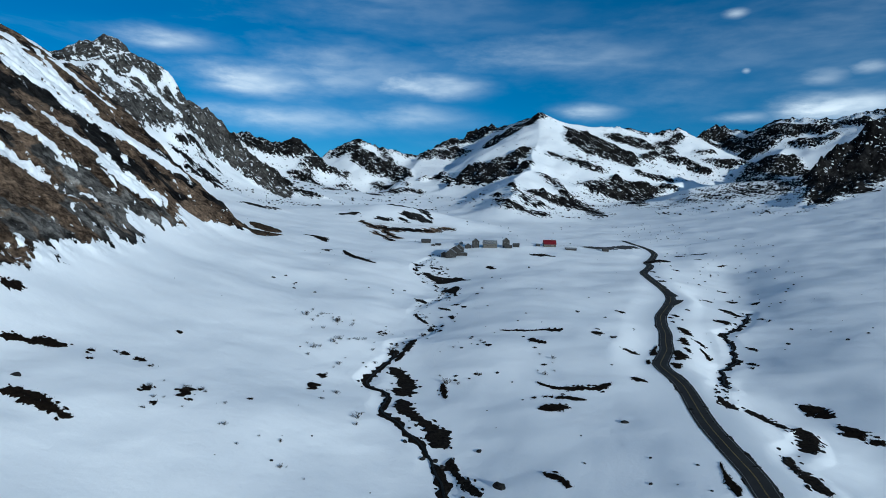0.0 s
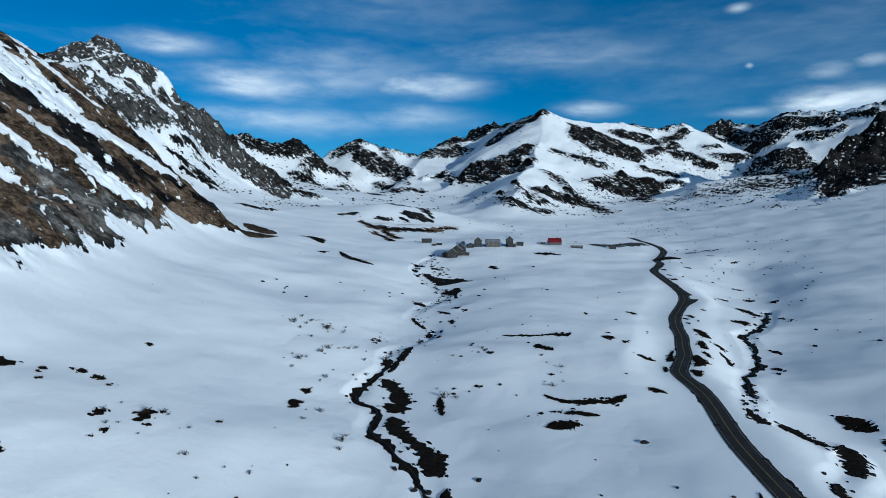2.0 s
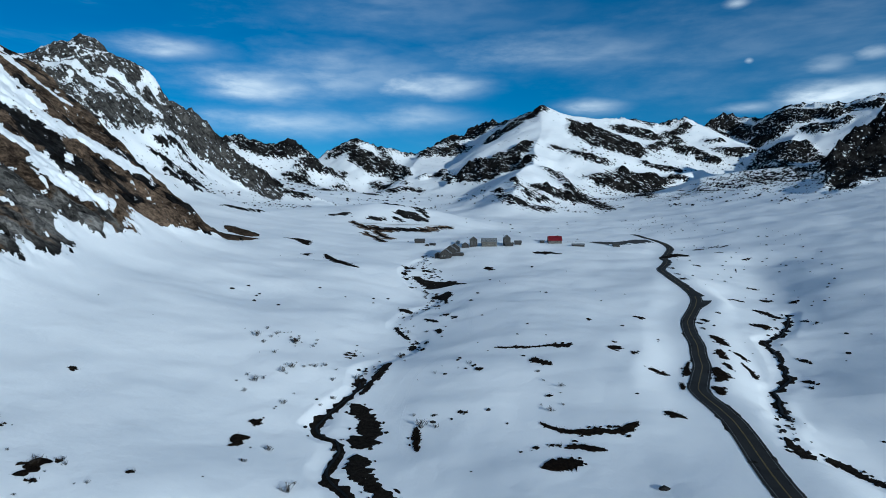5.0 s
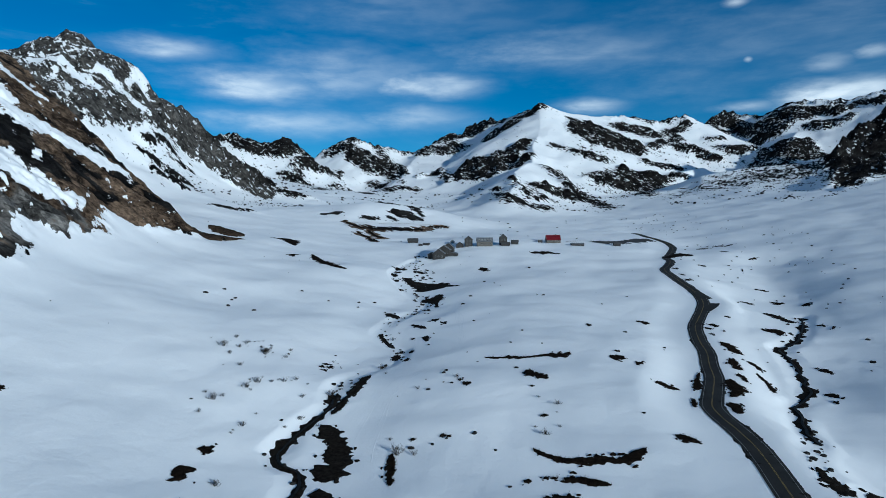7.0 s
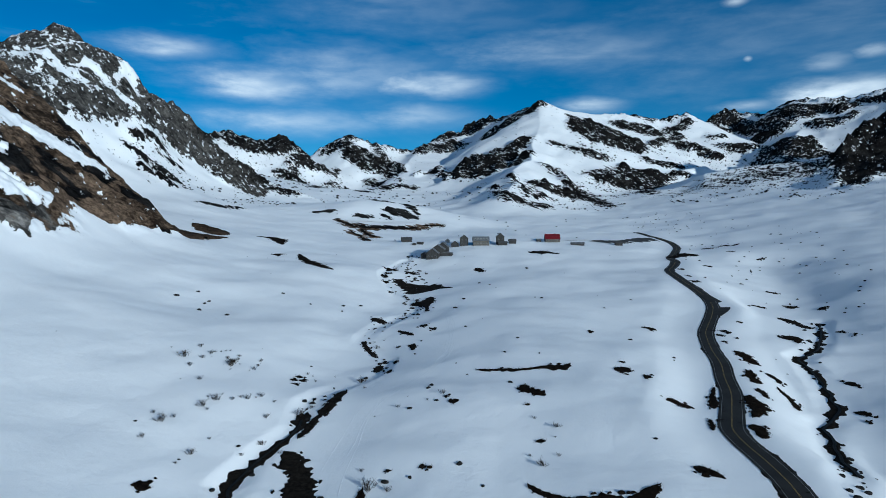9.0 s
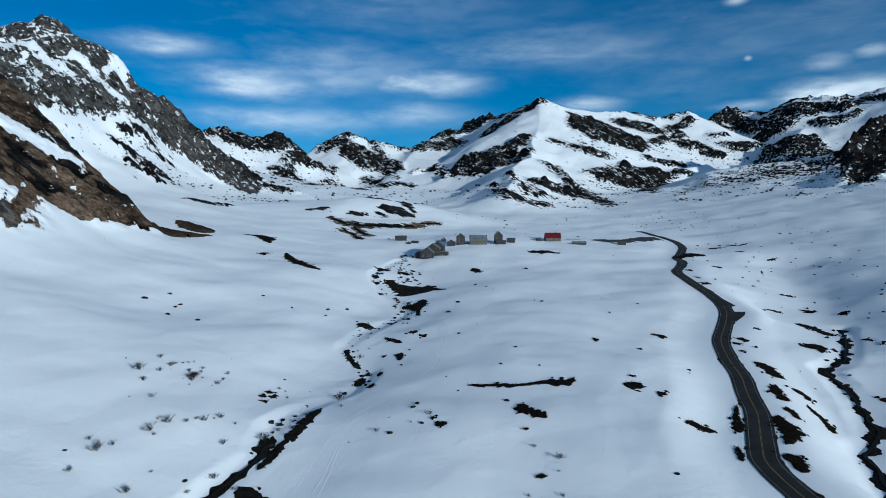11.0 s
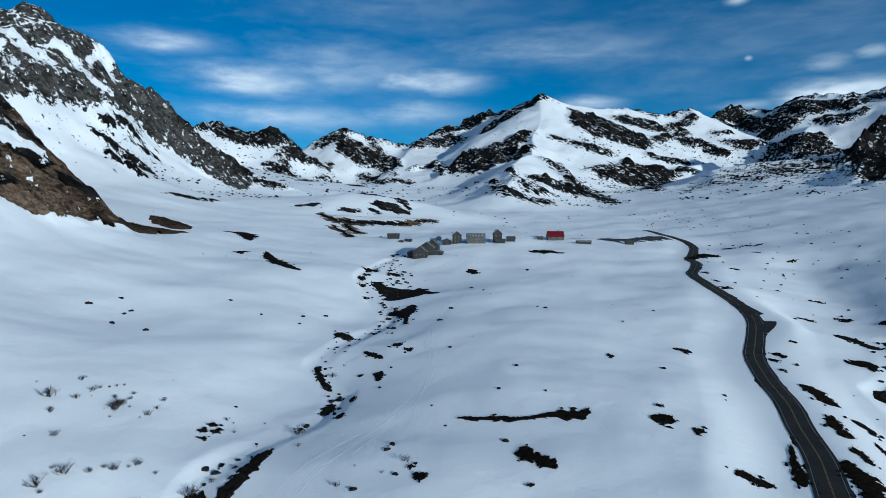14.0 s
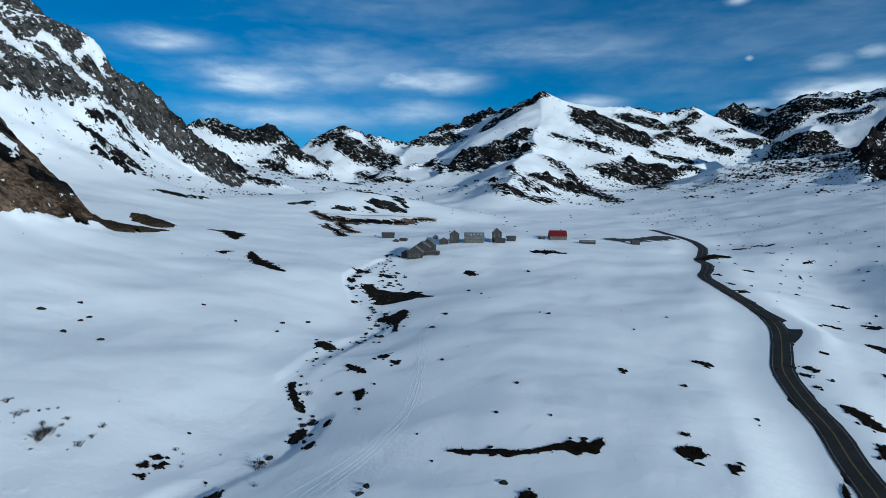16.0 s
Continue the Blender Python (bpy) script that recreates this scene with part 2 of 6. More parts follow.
def nearest_on(x, y, line):
    """Distance to a line of (x, y, z) corners, the height there, and the side (+1: square to its left, -1: to its right)."""
    best, height, side = np.full_like(x, 1e9), np.zeros_like(x), np.zeros_like(x)
    for (ax, ay, az), (bx, by, bz) in zip(line[:-1], line[1:]):
        ux, uy = bx - ax, by - ay
        s = np.clip(((x - ax) * ux + (y - ay) * uy) / (ux * ux + uy * uy), 0, 1)
        d = np.hypot(x - ax - s * ux, y - ay - s * uy)
        near = d < best
        best = np.where(near, d, best)
        height = np.where(near, az + s * (bz - az), height)
        side = np.where(near, (ux * (y - ay) - uy * (x - ax)) / (math.hypot(ux, uy) * np.maximum(d, 0.01)), side)
    return best, height, side


def beside(x, y, line):
    """Like nearest_on, but the height and side pass smoothly from one stretch of the line to the next."""
    least, parts = None, []
    for a, b in zip(line[:-1], line[1:]):
        ex, ey = b[0] - a[0], b[1] - a[1]
        t = np.clip(((x - a[0]) * ex + (y - a[1]) * ey) / (ex * ex + ey * ey), 0, 1)
        dx, dy = x - a[0] - t * ex, y - a[1] - t * ey
        d = np.hypot(dx, dy)
        parts.append((d, a[2] + t * (b[2] - a[2]), np.clip((ex * dy - ey * dx) / math.hypot(ex, ey) / 25, -1, 1)))
        least = d if least is None else np.minimum(least, d)
    total, high, side = 0.0, 0.0, 0.0
    for d, h, which in parts:
        w = ((least + 4) / (d + 4)) ** 7
        total, high, side = total + w, high + w * h, side + w * which
    return least, high / total, side / total


# Crests: corners (x, y, z), fall of the left and the right side, how sharply they meet the rest.
CRESTS = [
    ("left_peak", [(-1050, 960, 430), (-850, 1075, 365), (-759, 1125, 370), (-737, 1136, 373), (-722, 1143, 377), (-715, 1146, 388), (-706, 1150, 394), (-690, 1157, 399), (-674, 1164, 401), (-653, 1172, 405), (-633, 1180, 399), (-616, 1186, 386), (-587, 1198, 371), (-565, 1206, 359), (-546, 1213, 338), (-526, 1220, 308), (-513, 1225, 293), (-502, 1225, 297), (-481, 1226, 287), (-466, 1227, 262), (-434, 1228, 230), (-434, 1225, 220), (-380, 1220, 185), (-330, 1215, 150), (-240, 1190, 110)], 0.9, 0.42, 25),
    ("back_left", [(-1000, 1750, 330), (-760, 1850, 290), (-635, 1890, 329), (-560, 1920, 304), (-489, 1945, 319), (-400, 2050, 240)], 0.7, 0.6, 20),
    ("back_mid", [(-560, 2300, 220), (-450, 2290, 325), (-335, 2297, 371), (-250, 2310, 341), (-110, 2420, 322)], 0.7, 0.55, 20),
    ("pass", [(-200, 2500, 170), (-60, 2480, 362), (40, 2560, 419)], 0.3, 0.30, 60),
    ("peak_back", [(20, 2650, 374), (100, 2660, 443), (174, 2671, 478), (270, 2450, 466), (352, 2202, 463)], 0.7, 0.7, 20),
    ("arete", [(352, 2202, 463), (300, 1980, 330), (235, 1700, 225), (166, 1448, 165), (140, 1280, 125)], 0.42, 0.45, 30),
    ("ridge_right", [(352, 2202, 463), (470, 2260, 446), (600, 2380, 454), (732, 2471, 469), (860, 2480, 448), (974, 2513, 479), (1090, 2600, 454), (1216, 2705, 532), (1300, 2560, 478), (1379, 2469, 526), (1500, 2330, 501), (1660, 2180, 530), (1900, 1900, 620)], 0.7, 0.55, 20),
    ("crag", [(1278, 1520, 400), (1070, 1496, 330), (965, 1476, 267), (920, 1455, 226), (880, 1425, 192), (800, 1290, 152), (700, 1150, 133)], 0.9, 0.8, 20),
    ("inner", [(1250, 2200, 365), (1098, 1990, 283), (1000, 1900, 240)], 0.5, 0.5, 25),
    ("moraine", [(470, 1470, 118), (531, 1484, 130), (599, 1486, 166), (705, 1486, 182), (812, 1482, 192), (911, 1470, 202)], 0.10, 0.27, 25),
    ("lip", [(400, 1700, 178), (459, 1745, 190), (560, 1790, 196), (665, 1799, 200), (760, 1850, 215)], 0.12, 0.75, 10),
]


ROAD = [(83, 60), (85, 120), (87.1, 153), (89.4, 163), (91.5, 182), (95, 206.5), (101.8, 238), (104.3, 252), (105.1, 263), (105.4, 275), (107, 285), (111.4, 295), (117.8, 308.5), (124, 322), (130, 340), (136.2, 357), (142, 379), (151.5, 407), (160, 423.5), (170, 442), (178, 459), (183.5, 478), (186, 497), (187, 516), (189, 538), (196.2, 577), (208.6, 602), (221, 631), (226, 656), (239.5, 683), (264.5, 741), (273, 781), (270, 812), (267, 835), (268, 868), (269, 893)]
BROOK = [(6, 138), (2.1, 162.1), (1.5, 170.4), (-0.2, 175.6), (-1.6, 182.6), (-4.3, 190.4), (-8, 198.8), (-11.8, 204.7), (-14.4, 210.8), (-19, 216.7), (-22.1, 224.9), (-20.7, 235.7), (-23.6, 244.1), (-29, 248.4), (-31.5, 254.3), (-29.9, 263.1), (-28.1, 272.2), (-25.3, 280.8), (-22.6, 288.4), (-23.5, 300), (-22.5, 312), (-16, 326), (-9, 338), (-6, 347), (-5, 356), (-4.5, 361), (-8.5, 367.5), (-12.7, 376), (-17, 388), (-16, 406), (-10, 427), (-3, 446), (1, 466), (-6, 490), (-14, 515), (-21, 539), (-25, 560), (-24, 595), (-15, 640)]
BROOK_EAST = [(104, 140), (105.9, 155.9), (105.8, 159.4), (106.2, 163.1), (106, 166.7), (106.2, 170.7), (105.9, 174.3), (107.8, 179), (111.7, 184.2), (127.1, 198.6), (129, 202.9), (132.4, 208.6), (133.7, 213.1), (134, 217.8), (128.5, 217), (125, 222.5), (119, 227), (114, 230), (113.9, 236), (116, 245), (123, 256), (130, 264.6), (131.5, 267.9), (133, 272.4), (134.1, 277), (137, 282), (139.6, 288.7), (142.2, 293), (144.5, 297.4), (145.7, 301.5), (147.3, 305.8), (152.6, 311), (158.4, 317.4), (163, 322.4), (165.1, 327.2), (166.6, 332.5), (170.2, 337.7), (171.2, 343.2), (173.7, 349.5), (176, 356.3), (178.1, 362.1), (179.7, 368.1), (180.6, 373.6), (181.1, 378.9), (189.8, 384.5), (196.9, 390.8), (203.9, 400), (212.6, 413.4), (221.1, 426), (226.7, 437.2), (233, 445.9)]


def smooth_line(points, step):
    """Evenly spaced points on a smooth curve through the given ones."""
    p = np.array(points, float)
    p = np.vstack([2 * p[0] - p[1], p, 2 * p[-1] - p[-2]])
    out = []
    for a, b, c, d in zip(p[:-3], p[1:-2], p[2:-1], p[3:]):
        t = np.linspace(0, 1, max(int(np.hypot(*(c - b)) / step), 1) + 1)[:-1, None]
        out.append(0.5 * (2 * b + (c - a) * t + (2 * a - 5 * b + 4 * c - d) * t**2 + (3 * b - a - 3 * c + d) * t**3))
    return np.vstack(out + [p[-2:-1]])


def flat_line(points, step, sink, seed=0, wobble=0.0, level=False):
    """A line laid on the smoothed land, as corners (x, y, z)."""
    p = smooth_line(points, step)
    if wobble:
        k = np.arange(len(p)) * float(step)
        p = p + wobble * np.stack([fbm(k, k * 0 + 3.7, 14, 2, seed), fbm(k, k * 0 + 9.1, 14, 2, seed + 1)], 1)
    k = np.arange(len(p)) * float(step)
    z = land(p[:, 0].copy(), p[:, 1].copy())[0] - sink * (1 if level else 0.75 + 0.9 * fbm(k, k * 0 + 5.3, 40, 2, seed + 7))
    z = np.convolve(np.pad(z, 4, mode="edge"), np.ones(9) / 9, "valid")
    return [tuple(q) for q in np.column_stack([p, z]).tolist()]


def cut(x, y, z, line, floor_half, bank):
    """Levels the land along a line: flat within floor_half, easing out over bank."""
    xs, ys = [q[0] for q in line], [q[1] for q in line]
    box = (x > min(xs) - 60) & (x < max(xs) + 60) & (y > min(ys) - 60) & (y < max(ys) + 60)
    if box.any():
        d, h, _ = nearest_on(x[box], y[box], line)
        w = 1 - ramp(d, floor_half, floor_half + bank)
        z[box] = z[box] * (1 - w) + h * w
    return z


# Outlines of bare ground and snowfields.
WALL_FOOT = [(-190, 150), (-186, 256), (-187, 282), (-193, 292), (-189, 293), (-196, 310), (-188, 318), (-192, 331), (-191, 341), (-194, 354), (-192, 366), (-201, 371), (-199, 384), (-211, 404), (-215, 421), (-209, 432), (-204, 453), (-205, 477), (-221, 489), (-225, 512), (-209, 527), (-195, 583), (-235, 630), (-330, 700), (-480, 790), (-700, 850), (-900, 700), (-800, 150)]
PEAK_ROCK = [(-760, 1060), (-740, 1140), (-690, 1172), (-625, 1200), (-549, 1217), (-485, 1225), (-436, 1215), (-371, 1200), (-292, 1165), (-298, 1115), (-354, 1120), (-386, 1139), (-424, 1126), (-462, 1108), (-466, 1054), (-474, 990), (-482, 930), (-520, 880), (-620, 860), (-700, 960)]
PEAK_SNOW = [(332, 2135), (489, 2123), (435, 1963), (420, 1855), (464, 1787), (337, 1730), (226, 1745), (220, 1922), (270, 2035)]
CIRQUE_SNOW = [(575, 2004), (852, 2240), (834, 2086), (951, 1896), (876, 1846), (670, 1757), (694, 1914), (482, 1731)]
CRAG_DARK = [(705, 1160), (690, 1100), (742, 1134), (809, 1199), (851, 1204), (949, 1293), (1192, 1372), (1400, 1480), (1400, 1660), (1065, 1585), (930, 1540), (860, 1450), (790, 1300)]
# Rock and snow in bands: each a line of (x, y, half breadth).
BACK_BANDS = [
    [(-665, 1865, 12), (-622, 1857, 15), (-589, 1849, 27), (-550, 1856, 22)], [(-582, 1879, 10), (-550, 1864, 12), (-532, 1859, 18)],
    [(-517, 1888, 34), (-479, 1874, 37), (-470, 1971, 68)], [(-410, 1835, 26), (-376, 1830, 23), (-346, 1844, 16), (-340, 2054, 7)],
    [(-430, 1793, 7), (-404, 1772, 7), (-337, 1587, 6)], [(-328, 2191, 18), (-285, 2172, 52), (-230, 2124, 59), (-175, 2054, 13), (-116, 1852, 4)],
    [(-401, 2238, 25), (-366, 2243, 25), (-329, 2226, 17)], [(-231, 2255, 10), (-160, 2098, 33), (-114, 1972, 3)], [(-446, 1745, 7), (-410, 1733, 18), (-378, 1716, 13)],
]
BACK_BANDS_B = [
    [(-280, 1184, 13), (-257, 1190, 9)], [(-224, 1994, 16), (-174, 1900, 10)], [(-147, 1756, 29), (-124, 1765, 29), (-76, 1768, 18)],
    [(-292, 1511, 12), (-293, 1560, 12)], [(-305, 1754, 7), (-293, 1774, 6)], [(-249, 1634, 3), (-264, 1791, 3)], [(-187, 1586, 16), (-181, 1595, 11)],
]
BUTTRESS_BANDS = [
    [(-476, 1213, 25), (-461, 1215, 51), (-437, 1206, 42), (-414, 1201, 28), (-385, 1192, 25), (-353, 1190, 27), (-327, 1191, 25), (-299, 1185, 15), (-274, 1168, 7)],
    [(-359, 1149, 8), (-324, 1133, 20), (-301, 1137, 8)], [(-376, 1127, 8), (-358, 1128, 9)], [(-282, 857, 9), (-270, 869, 9)], [(-262, 871, 6), (-255, 891, 9)],
    [(-440, 964, 8), (-419, 971, 12), (-398, 973, 14), (-366, 957, 12)], [(-410, 946, 5), (-377, 927, 13), (-345, 907, 7)], [(-449, 1004, 6), (-445, 1022, 6)],
    [(-447, 1044, 6), (-436, 1055, 10)], [(-412, 1042, 7), (-405, 1057, 7)],
]
BUTTRESS_BANDS_B = [
    [(-441, 1129, 9), (-424, 1132, 6)],
]
PYRAMID_BANDS = [
    [(-82, 2268, 21), (-51, 2416, 46), (-7, 2368, 71)], [(1, 2508, 23), (46, 2602, 114), (106, 2626, 114), (151, 2575, 46)],
    [(176, 2265, 35), (210, 2195, 66), (258, 2180, 36), (306, 2168, 22), (342, 2173, 8)], [(33, 2444, 25), (80, 2399, 19)],
    [(79, 1863, 20), (128, 1835, 93), (178, 1845, 45), (225, 1893, 35), (251, 1921, 21)], [(139, 1756, 14), (189, 1782, 20), (226, 1757, 29)],
    [(15, 1813, 12), (48, 1825, 11), (83, 1865, 20)], [(-76, 1934, 5), (-25, 1986, 20), (25, 1843, 6)], [(60, 1778, 4), (107, 1747, 8), (153, 1737, 22)],
]
PYRAMID_BANDS_B = [
    [(160, 1436, 4), (171, 1321, 7), (193, 1306, 22), (224, 1323, 10)], [(122, 1391, 5), (129, 1243, 4)], [(139, 1239, 16), (164, 1219, 14), (193, 1215, 17)],
    [(213, 1404, 16), (245, 1410, 43), (285, 1456, 39), (312, 1428, 20), (341, 1447, 15)], [(288, 1659, 23), (308, 1574, 12), (318, 1517, 25)],
    [(338, 1517, 12), (355, 1475, 10)], [(347, 1418, 16), (353, 1346, 11)],
]
FACE_BANDS = [
    [(467, 2057, 24), (496, 2027, 90), (551, 2060, 113), (551, 1982, 31)], [(651, 2281, 47), (694, 2285, 39), (762, 2322, 46)],
    [(380, 1858, 10), (424, 1834, 12), (470, 1819, 13)], [(336, 1894, 11), (359, 1881, 7)], [(454, 2130, 29), (480, 2118, 26)],
    [(400, 1696, 19), (436, 1687, 37), (486, 1703, 52), (524, 1679, 28), (556, 1663, 76)], [(515, 1750, 30), (574, 1740, 31), (656, 1791, 11), (689, 1787, 7)],
    [(504, 1572, 17), (482, 1458, 12)], [(621, 1906, 16), (664, 1906, 26), (707, 1906, 20)],
]
CIRQUE_BANDS = [
    [(794, 2305, 16), (863, 2380, 15), (918, 2412, 16), (951, 2441, 15)], [(688, 2082, 6), (799, 2260, 15), (873, 2321, 21)],
    [(866, 2223, 48), (898, 2203, 32), (911, 2163, 32), (932, 2150, 26)], [(998, 2227, 28), (1024, 2198, 21), (1102, 2235, 30), (1134, 2239, 6)],
    [(984, 2312, 13), (1025, 2311, 13)], [(1115, 2607, 11), (1176, 2622, 49), (1206, 2584, 21), (1226, 2507, 39), (1245, 2437, 72)],
    [(1102, 2506, 36), (1181, 2529, 29), (1193, 2418, 17)], [(1189, 2327, 46), (1231, 2329, 58), (1309, 2375, 52), (1342, 2341, 50), (1399, 2333, 24), (1425, 2276, 26)],
]
CRAG_BANDS = [
    [(1148, 2207, 23), (1105, 2011, 114), (1219, 2111, 21)], [(853, 1441, 9)], [(1057, 2106, 5), (1009, 1882, 10), (1106, 1934, 8)], [(816, 1380, 4)],
    [(956, 1893, 21), (979, 1842, 12), (1031, 1861, 19)], [(1302, 2237, 18), (1342, 2205, 45), (1386, 2182, 19), (1424, 2182, 10)],
    [(1423, 2265, 23), (1491, 2253, 21), (1520, 2183, 19)], [(724, 1196, 5), (838, 1339, 14), (899, 1388, 26), (942, 1406, 33), (978, 1413, 44)],
    [(723, 1178, 5), (763, 1208, 7), (865, 1310, 9)], [(812, 1210, 19), (842, 1219, 30)],
]
MORAINE_BANDS = [
    [(520, 1420, 45), (620, 1400, 70), (720, 1390, 85)], [(740, 1400, 90), (820, 1390, 95), (900, 1390, 80)],
]
PEAK_COULOIRS = [
    [(-658, 1124, 3), (-628, 1099, 4), (-617, 1104, 3)], [(-654, 1055, 6), (-623, 1068, 5), (-604, 1114, 3), (-609, 1169, 2)],
    [(-625, 1029, 17), (-604, 1039, 12), (-585, 1029, 15), (-566, 1027, 22), (-552, 1025, 16), (-541, 1028, 15)], [(-582, 1003, 5), (-570, 978, 4), (-564, 956, 3)],
    [(-403, 652, 2)], [(-648, 1011, 4), (-633, 1028, 20)], [(-563, 1067, 7), (-558, 1090, 15), (-540, 1083, 8), (-532, 1081, 7), (-516, 1058, 3)],
    [(-531, 1092, 3), (-544, 1154, 6), (-552, 1199, 13), (-536, 1169, 8), (-519, 1163, 6)], [(-517, 1081, 8), (-498, 1073, 11), (-487, 1083, 8)],
]
PEAK_COULOIRS_B = [
    [(-585, 1184, 5)], [(-520, 1145, 13), (-498, 1139, 4), (-485, 1143, 11), (-476, 1133, 4), (-471, 1104, 4)], [(-497, 1195, 9), (-490, 1194, 4)],
    [(-473, 1160, 10), (-453, 1158, 3)], [(-541, 964, 3), (-543, 995, 3)],
]
WALL_SNOW = [
    [(-388, 525, 30), (-380, 527, 38), (-378, 549, 49), (-361, 555, 36), (-338, 542, 27), (-321, 549, 23), (-309, 565, 16), (-293, 576, 15), (-275, 584, 12), (-265, 599, 7)],
    [(-287, 387, 6), (-282, 398, 8), (-272, 401, 9), (-259, 398, 6), (-251, 396, 3)],
    [(-302, 441, 4), (-295, 457, 7), (-282, 453, 9), (-272, 461, 12), (-262, 462, 13), (-247, 459, 18), (-238, 458, 13), (-230, 465, 7), (-228, 485, 3)],
    [(-259, 348, 5), (-252, 345, 11), (-247, 346, 10), (-243, 352, 8), (-237, 354, 3), (-233, 356, 2)],
]
WALL_SNOW_B = [
    [(-227, 385, 4), (-219, 384, 7), (-209, 379, 7), (-201, 378, 9)], [(-227, 476, 5), (-219, 480, 10), (-210, 486, 16)],
    [(-209, 306, 2), (-203, 301, 3), (-199, 292, 1)], [(-203, 316, 2), (-199, 319, 6), (-192, 316, 3)],
]
WALL_THREADS = [
    [(-416, 639, 8), (-395, 634, 7), (-376, 632, 6), (-358, 639, 5)], [(-522, 749, 8), (-436, 661, 4)], [(-248, 435, 2), (-238, 428, 2)],
    [(-276, 511, 2), (-261, 487, 1)], [(-423, 655, 2), (-448, 707, 3)], [(-452, 657, 3), (-398, 599, 3), (-378, 589, 3)], [(-465, 629, 8), (-427, 597, 10)],
    [(-225, 373, 2), (-223, 375, 2)],
]
KNOLL_ROCK = [
    [(-57, 957, 13), (-43, 954, 17), (-30, 940, 12)], [(-40, 1016, 9), (-28, 978, 6), (-20, 959, 4)], [(-161, 932, 6), (-140, 933, 7)], [(-100, 919, 7), (-88, 916, 10)],
    [(-77, 1003, 7), (-68, 1005, 10)], [(-91, 1009, 7), (-86, 1017, 7)], [(-65, 929, 5), (-56, 919, 6)],
]
SPOIL = [
    [(-93, 869, 11), (-72, 850, 17), (-59, 865, 12)], [(-48, 867, 12), (-30, 870, 14), (-17, 881, 13)], [(-12, 899, 9), (3, 902, 12), (16, 910, 5)],
    [(-96, 825, 4), (-79, 792, 6), (-64, 749, 5)], [(-84, 838, 6), (-70, 803, 7), (-59, 785, 6)], [(-123, 890, 5), (-108, 870, 10), (-90, 847, 10)],
]
FAR_ROCK = BACK_BANDS + BACK_BANDS_B + PYRAMID_BANDS + PYRAMID_BANDS_B + FACE_BANDS + CIRQUE_BANDS + CRAG_BANDS


def bands(x, y, rows):
    """Metres within the nearest of the given bands; negative outside them."""
    best = np.full_like(x, -200.0)
    for row in rows:
        p = np.array(row, float)
        reach = 60 + 2 * p[:, 2].max()
        near = (x > p[:, 0].min() - reach) & (x < p[:, 0].max() + reach) & (y > p[:, 1].min() - reach) & (y < p[:, 1].max() + reach)
        px, py = x[near], y[near]
        m = np.full_like(px, -200.0)
        ends = p if len(p) > 1 else np.vstack([p, p + [0.5, 0, 0]])
        for (ax, ay, aw), (bx, by, bw) in zip(ends[:-1], ends[1:]):
            t = np.clip(((px - ax) * (bx - ax) + (py - ay) * (by - ay)) / max((bx - ax) ** 2 + (by - ay) ** 2, 1e-6), 0, 1)
            m = np.maximum(m, aw + t * (bw - aw) - np.hypot(px - ax - t * (bx - ax), py - ay - t * (by - ay)))
        best[near] = np.maximum(best[near], m)
    return best


def inside(x, y, outline):
    """Metres within a closed outline; negative outside it."""
    p = np.array(outline, float)
    q = np.roll(p, -1, axis=0)
    box = (x > p[:, 0].min() - 150) & (x < p[:, 0].max() + 150) & (y > p[:, 1].min() - 150) & (y < p[:, 1].max() + 150)
    d = np.full_like(x, -150.0)
    if box.any():
        px, py = x[box], y[box]
        odd, far = np.zeros(len(px), bool), np.full(len(px), 1e9)
        for (ax, ay), (bx, by) in zip(p, q):
            odd ^= ((ay > py) != (by > py)) & (px < (bx - ax) * (py - ay) / ((by - ay) or 1e-9) + ax)
            t = np.clip(((px - ax) * (bx - ax) + (py - ay) * (by - ay)) / max((bx - ax) ** 2 + (by - ay) ** 2, 1e-9), 0, 1)
            far = np.minimum(far, np.hypot(px - ax - t * (bx - ax), py - ay - t * (by - ay)))
        d[box] = np.where(odd, far, -far)
    return d


# Gentle swells and hollows of the valley floor: middle (x, y) and rise in metres.
SWELLS = [
    (70, 245, -2.2), (45, 225, -1.9), (66, 335, -1.2), (50, 300, -2.0), (125, 415, -3.9), (92, 390, -1.0), (-55, 244, -2.7), (7, 372, 2.0), (-14, 312, 2.0), (-36, 345, -1.8),
    (-67, 546, 4.0), (-100, 422, -3.6), (185, 345, -1.1), (140, 330, -1.5), (288, 751, -3.6), (88, 318, 0.7), (105, 300, 1.2), (20, 262, 0.9),
]


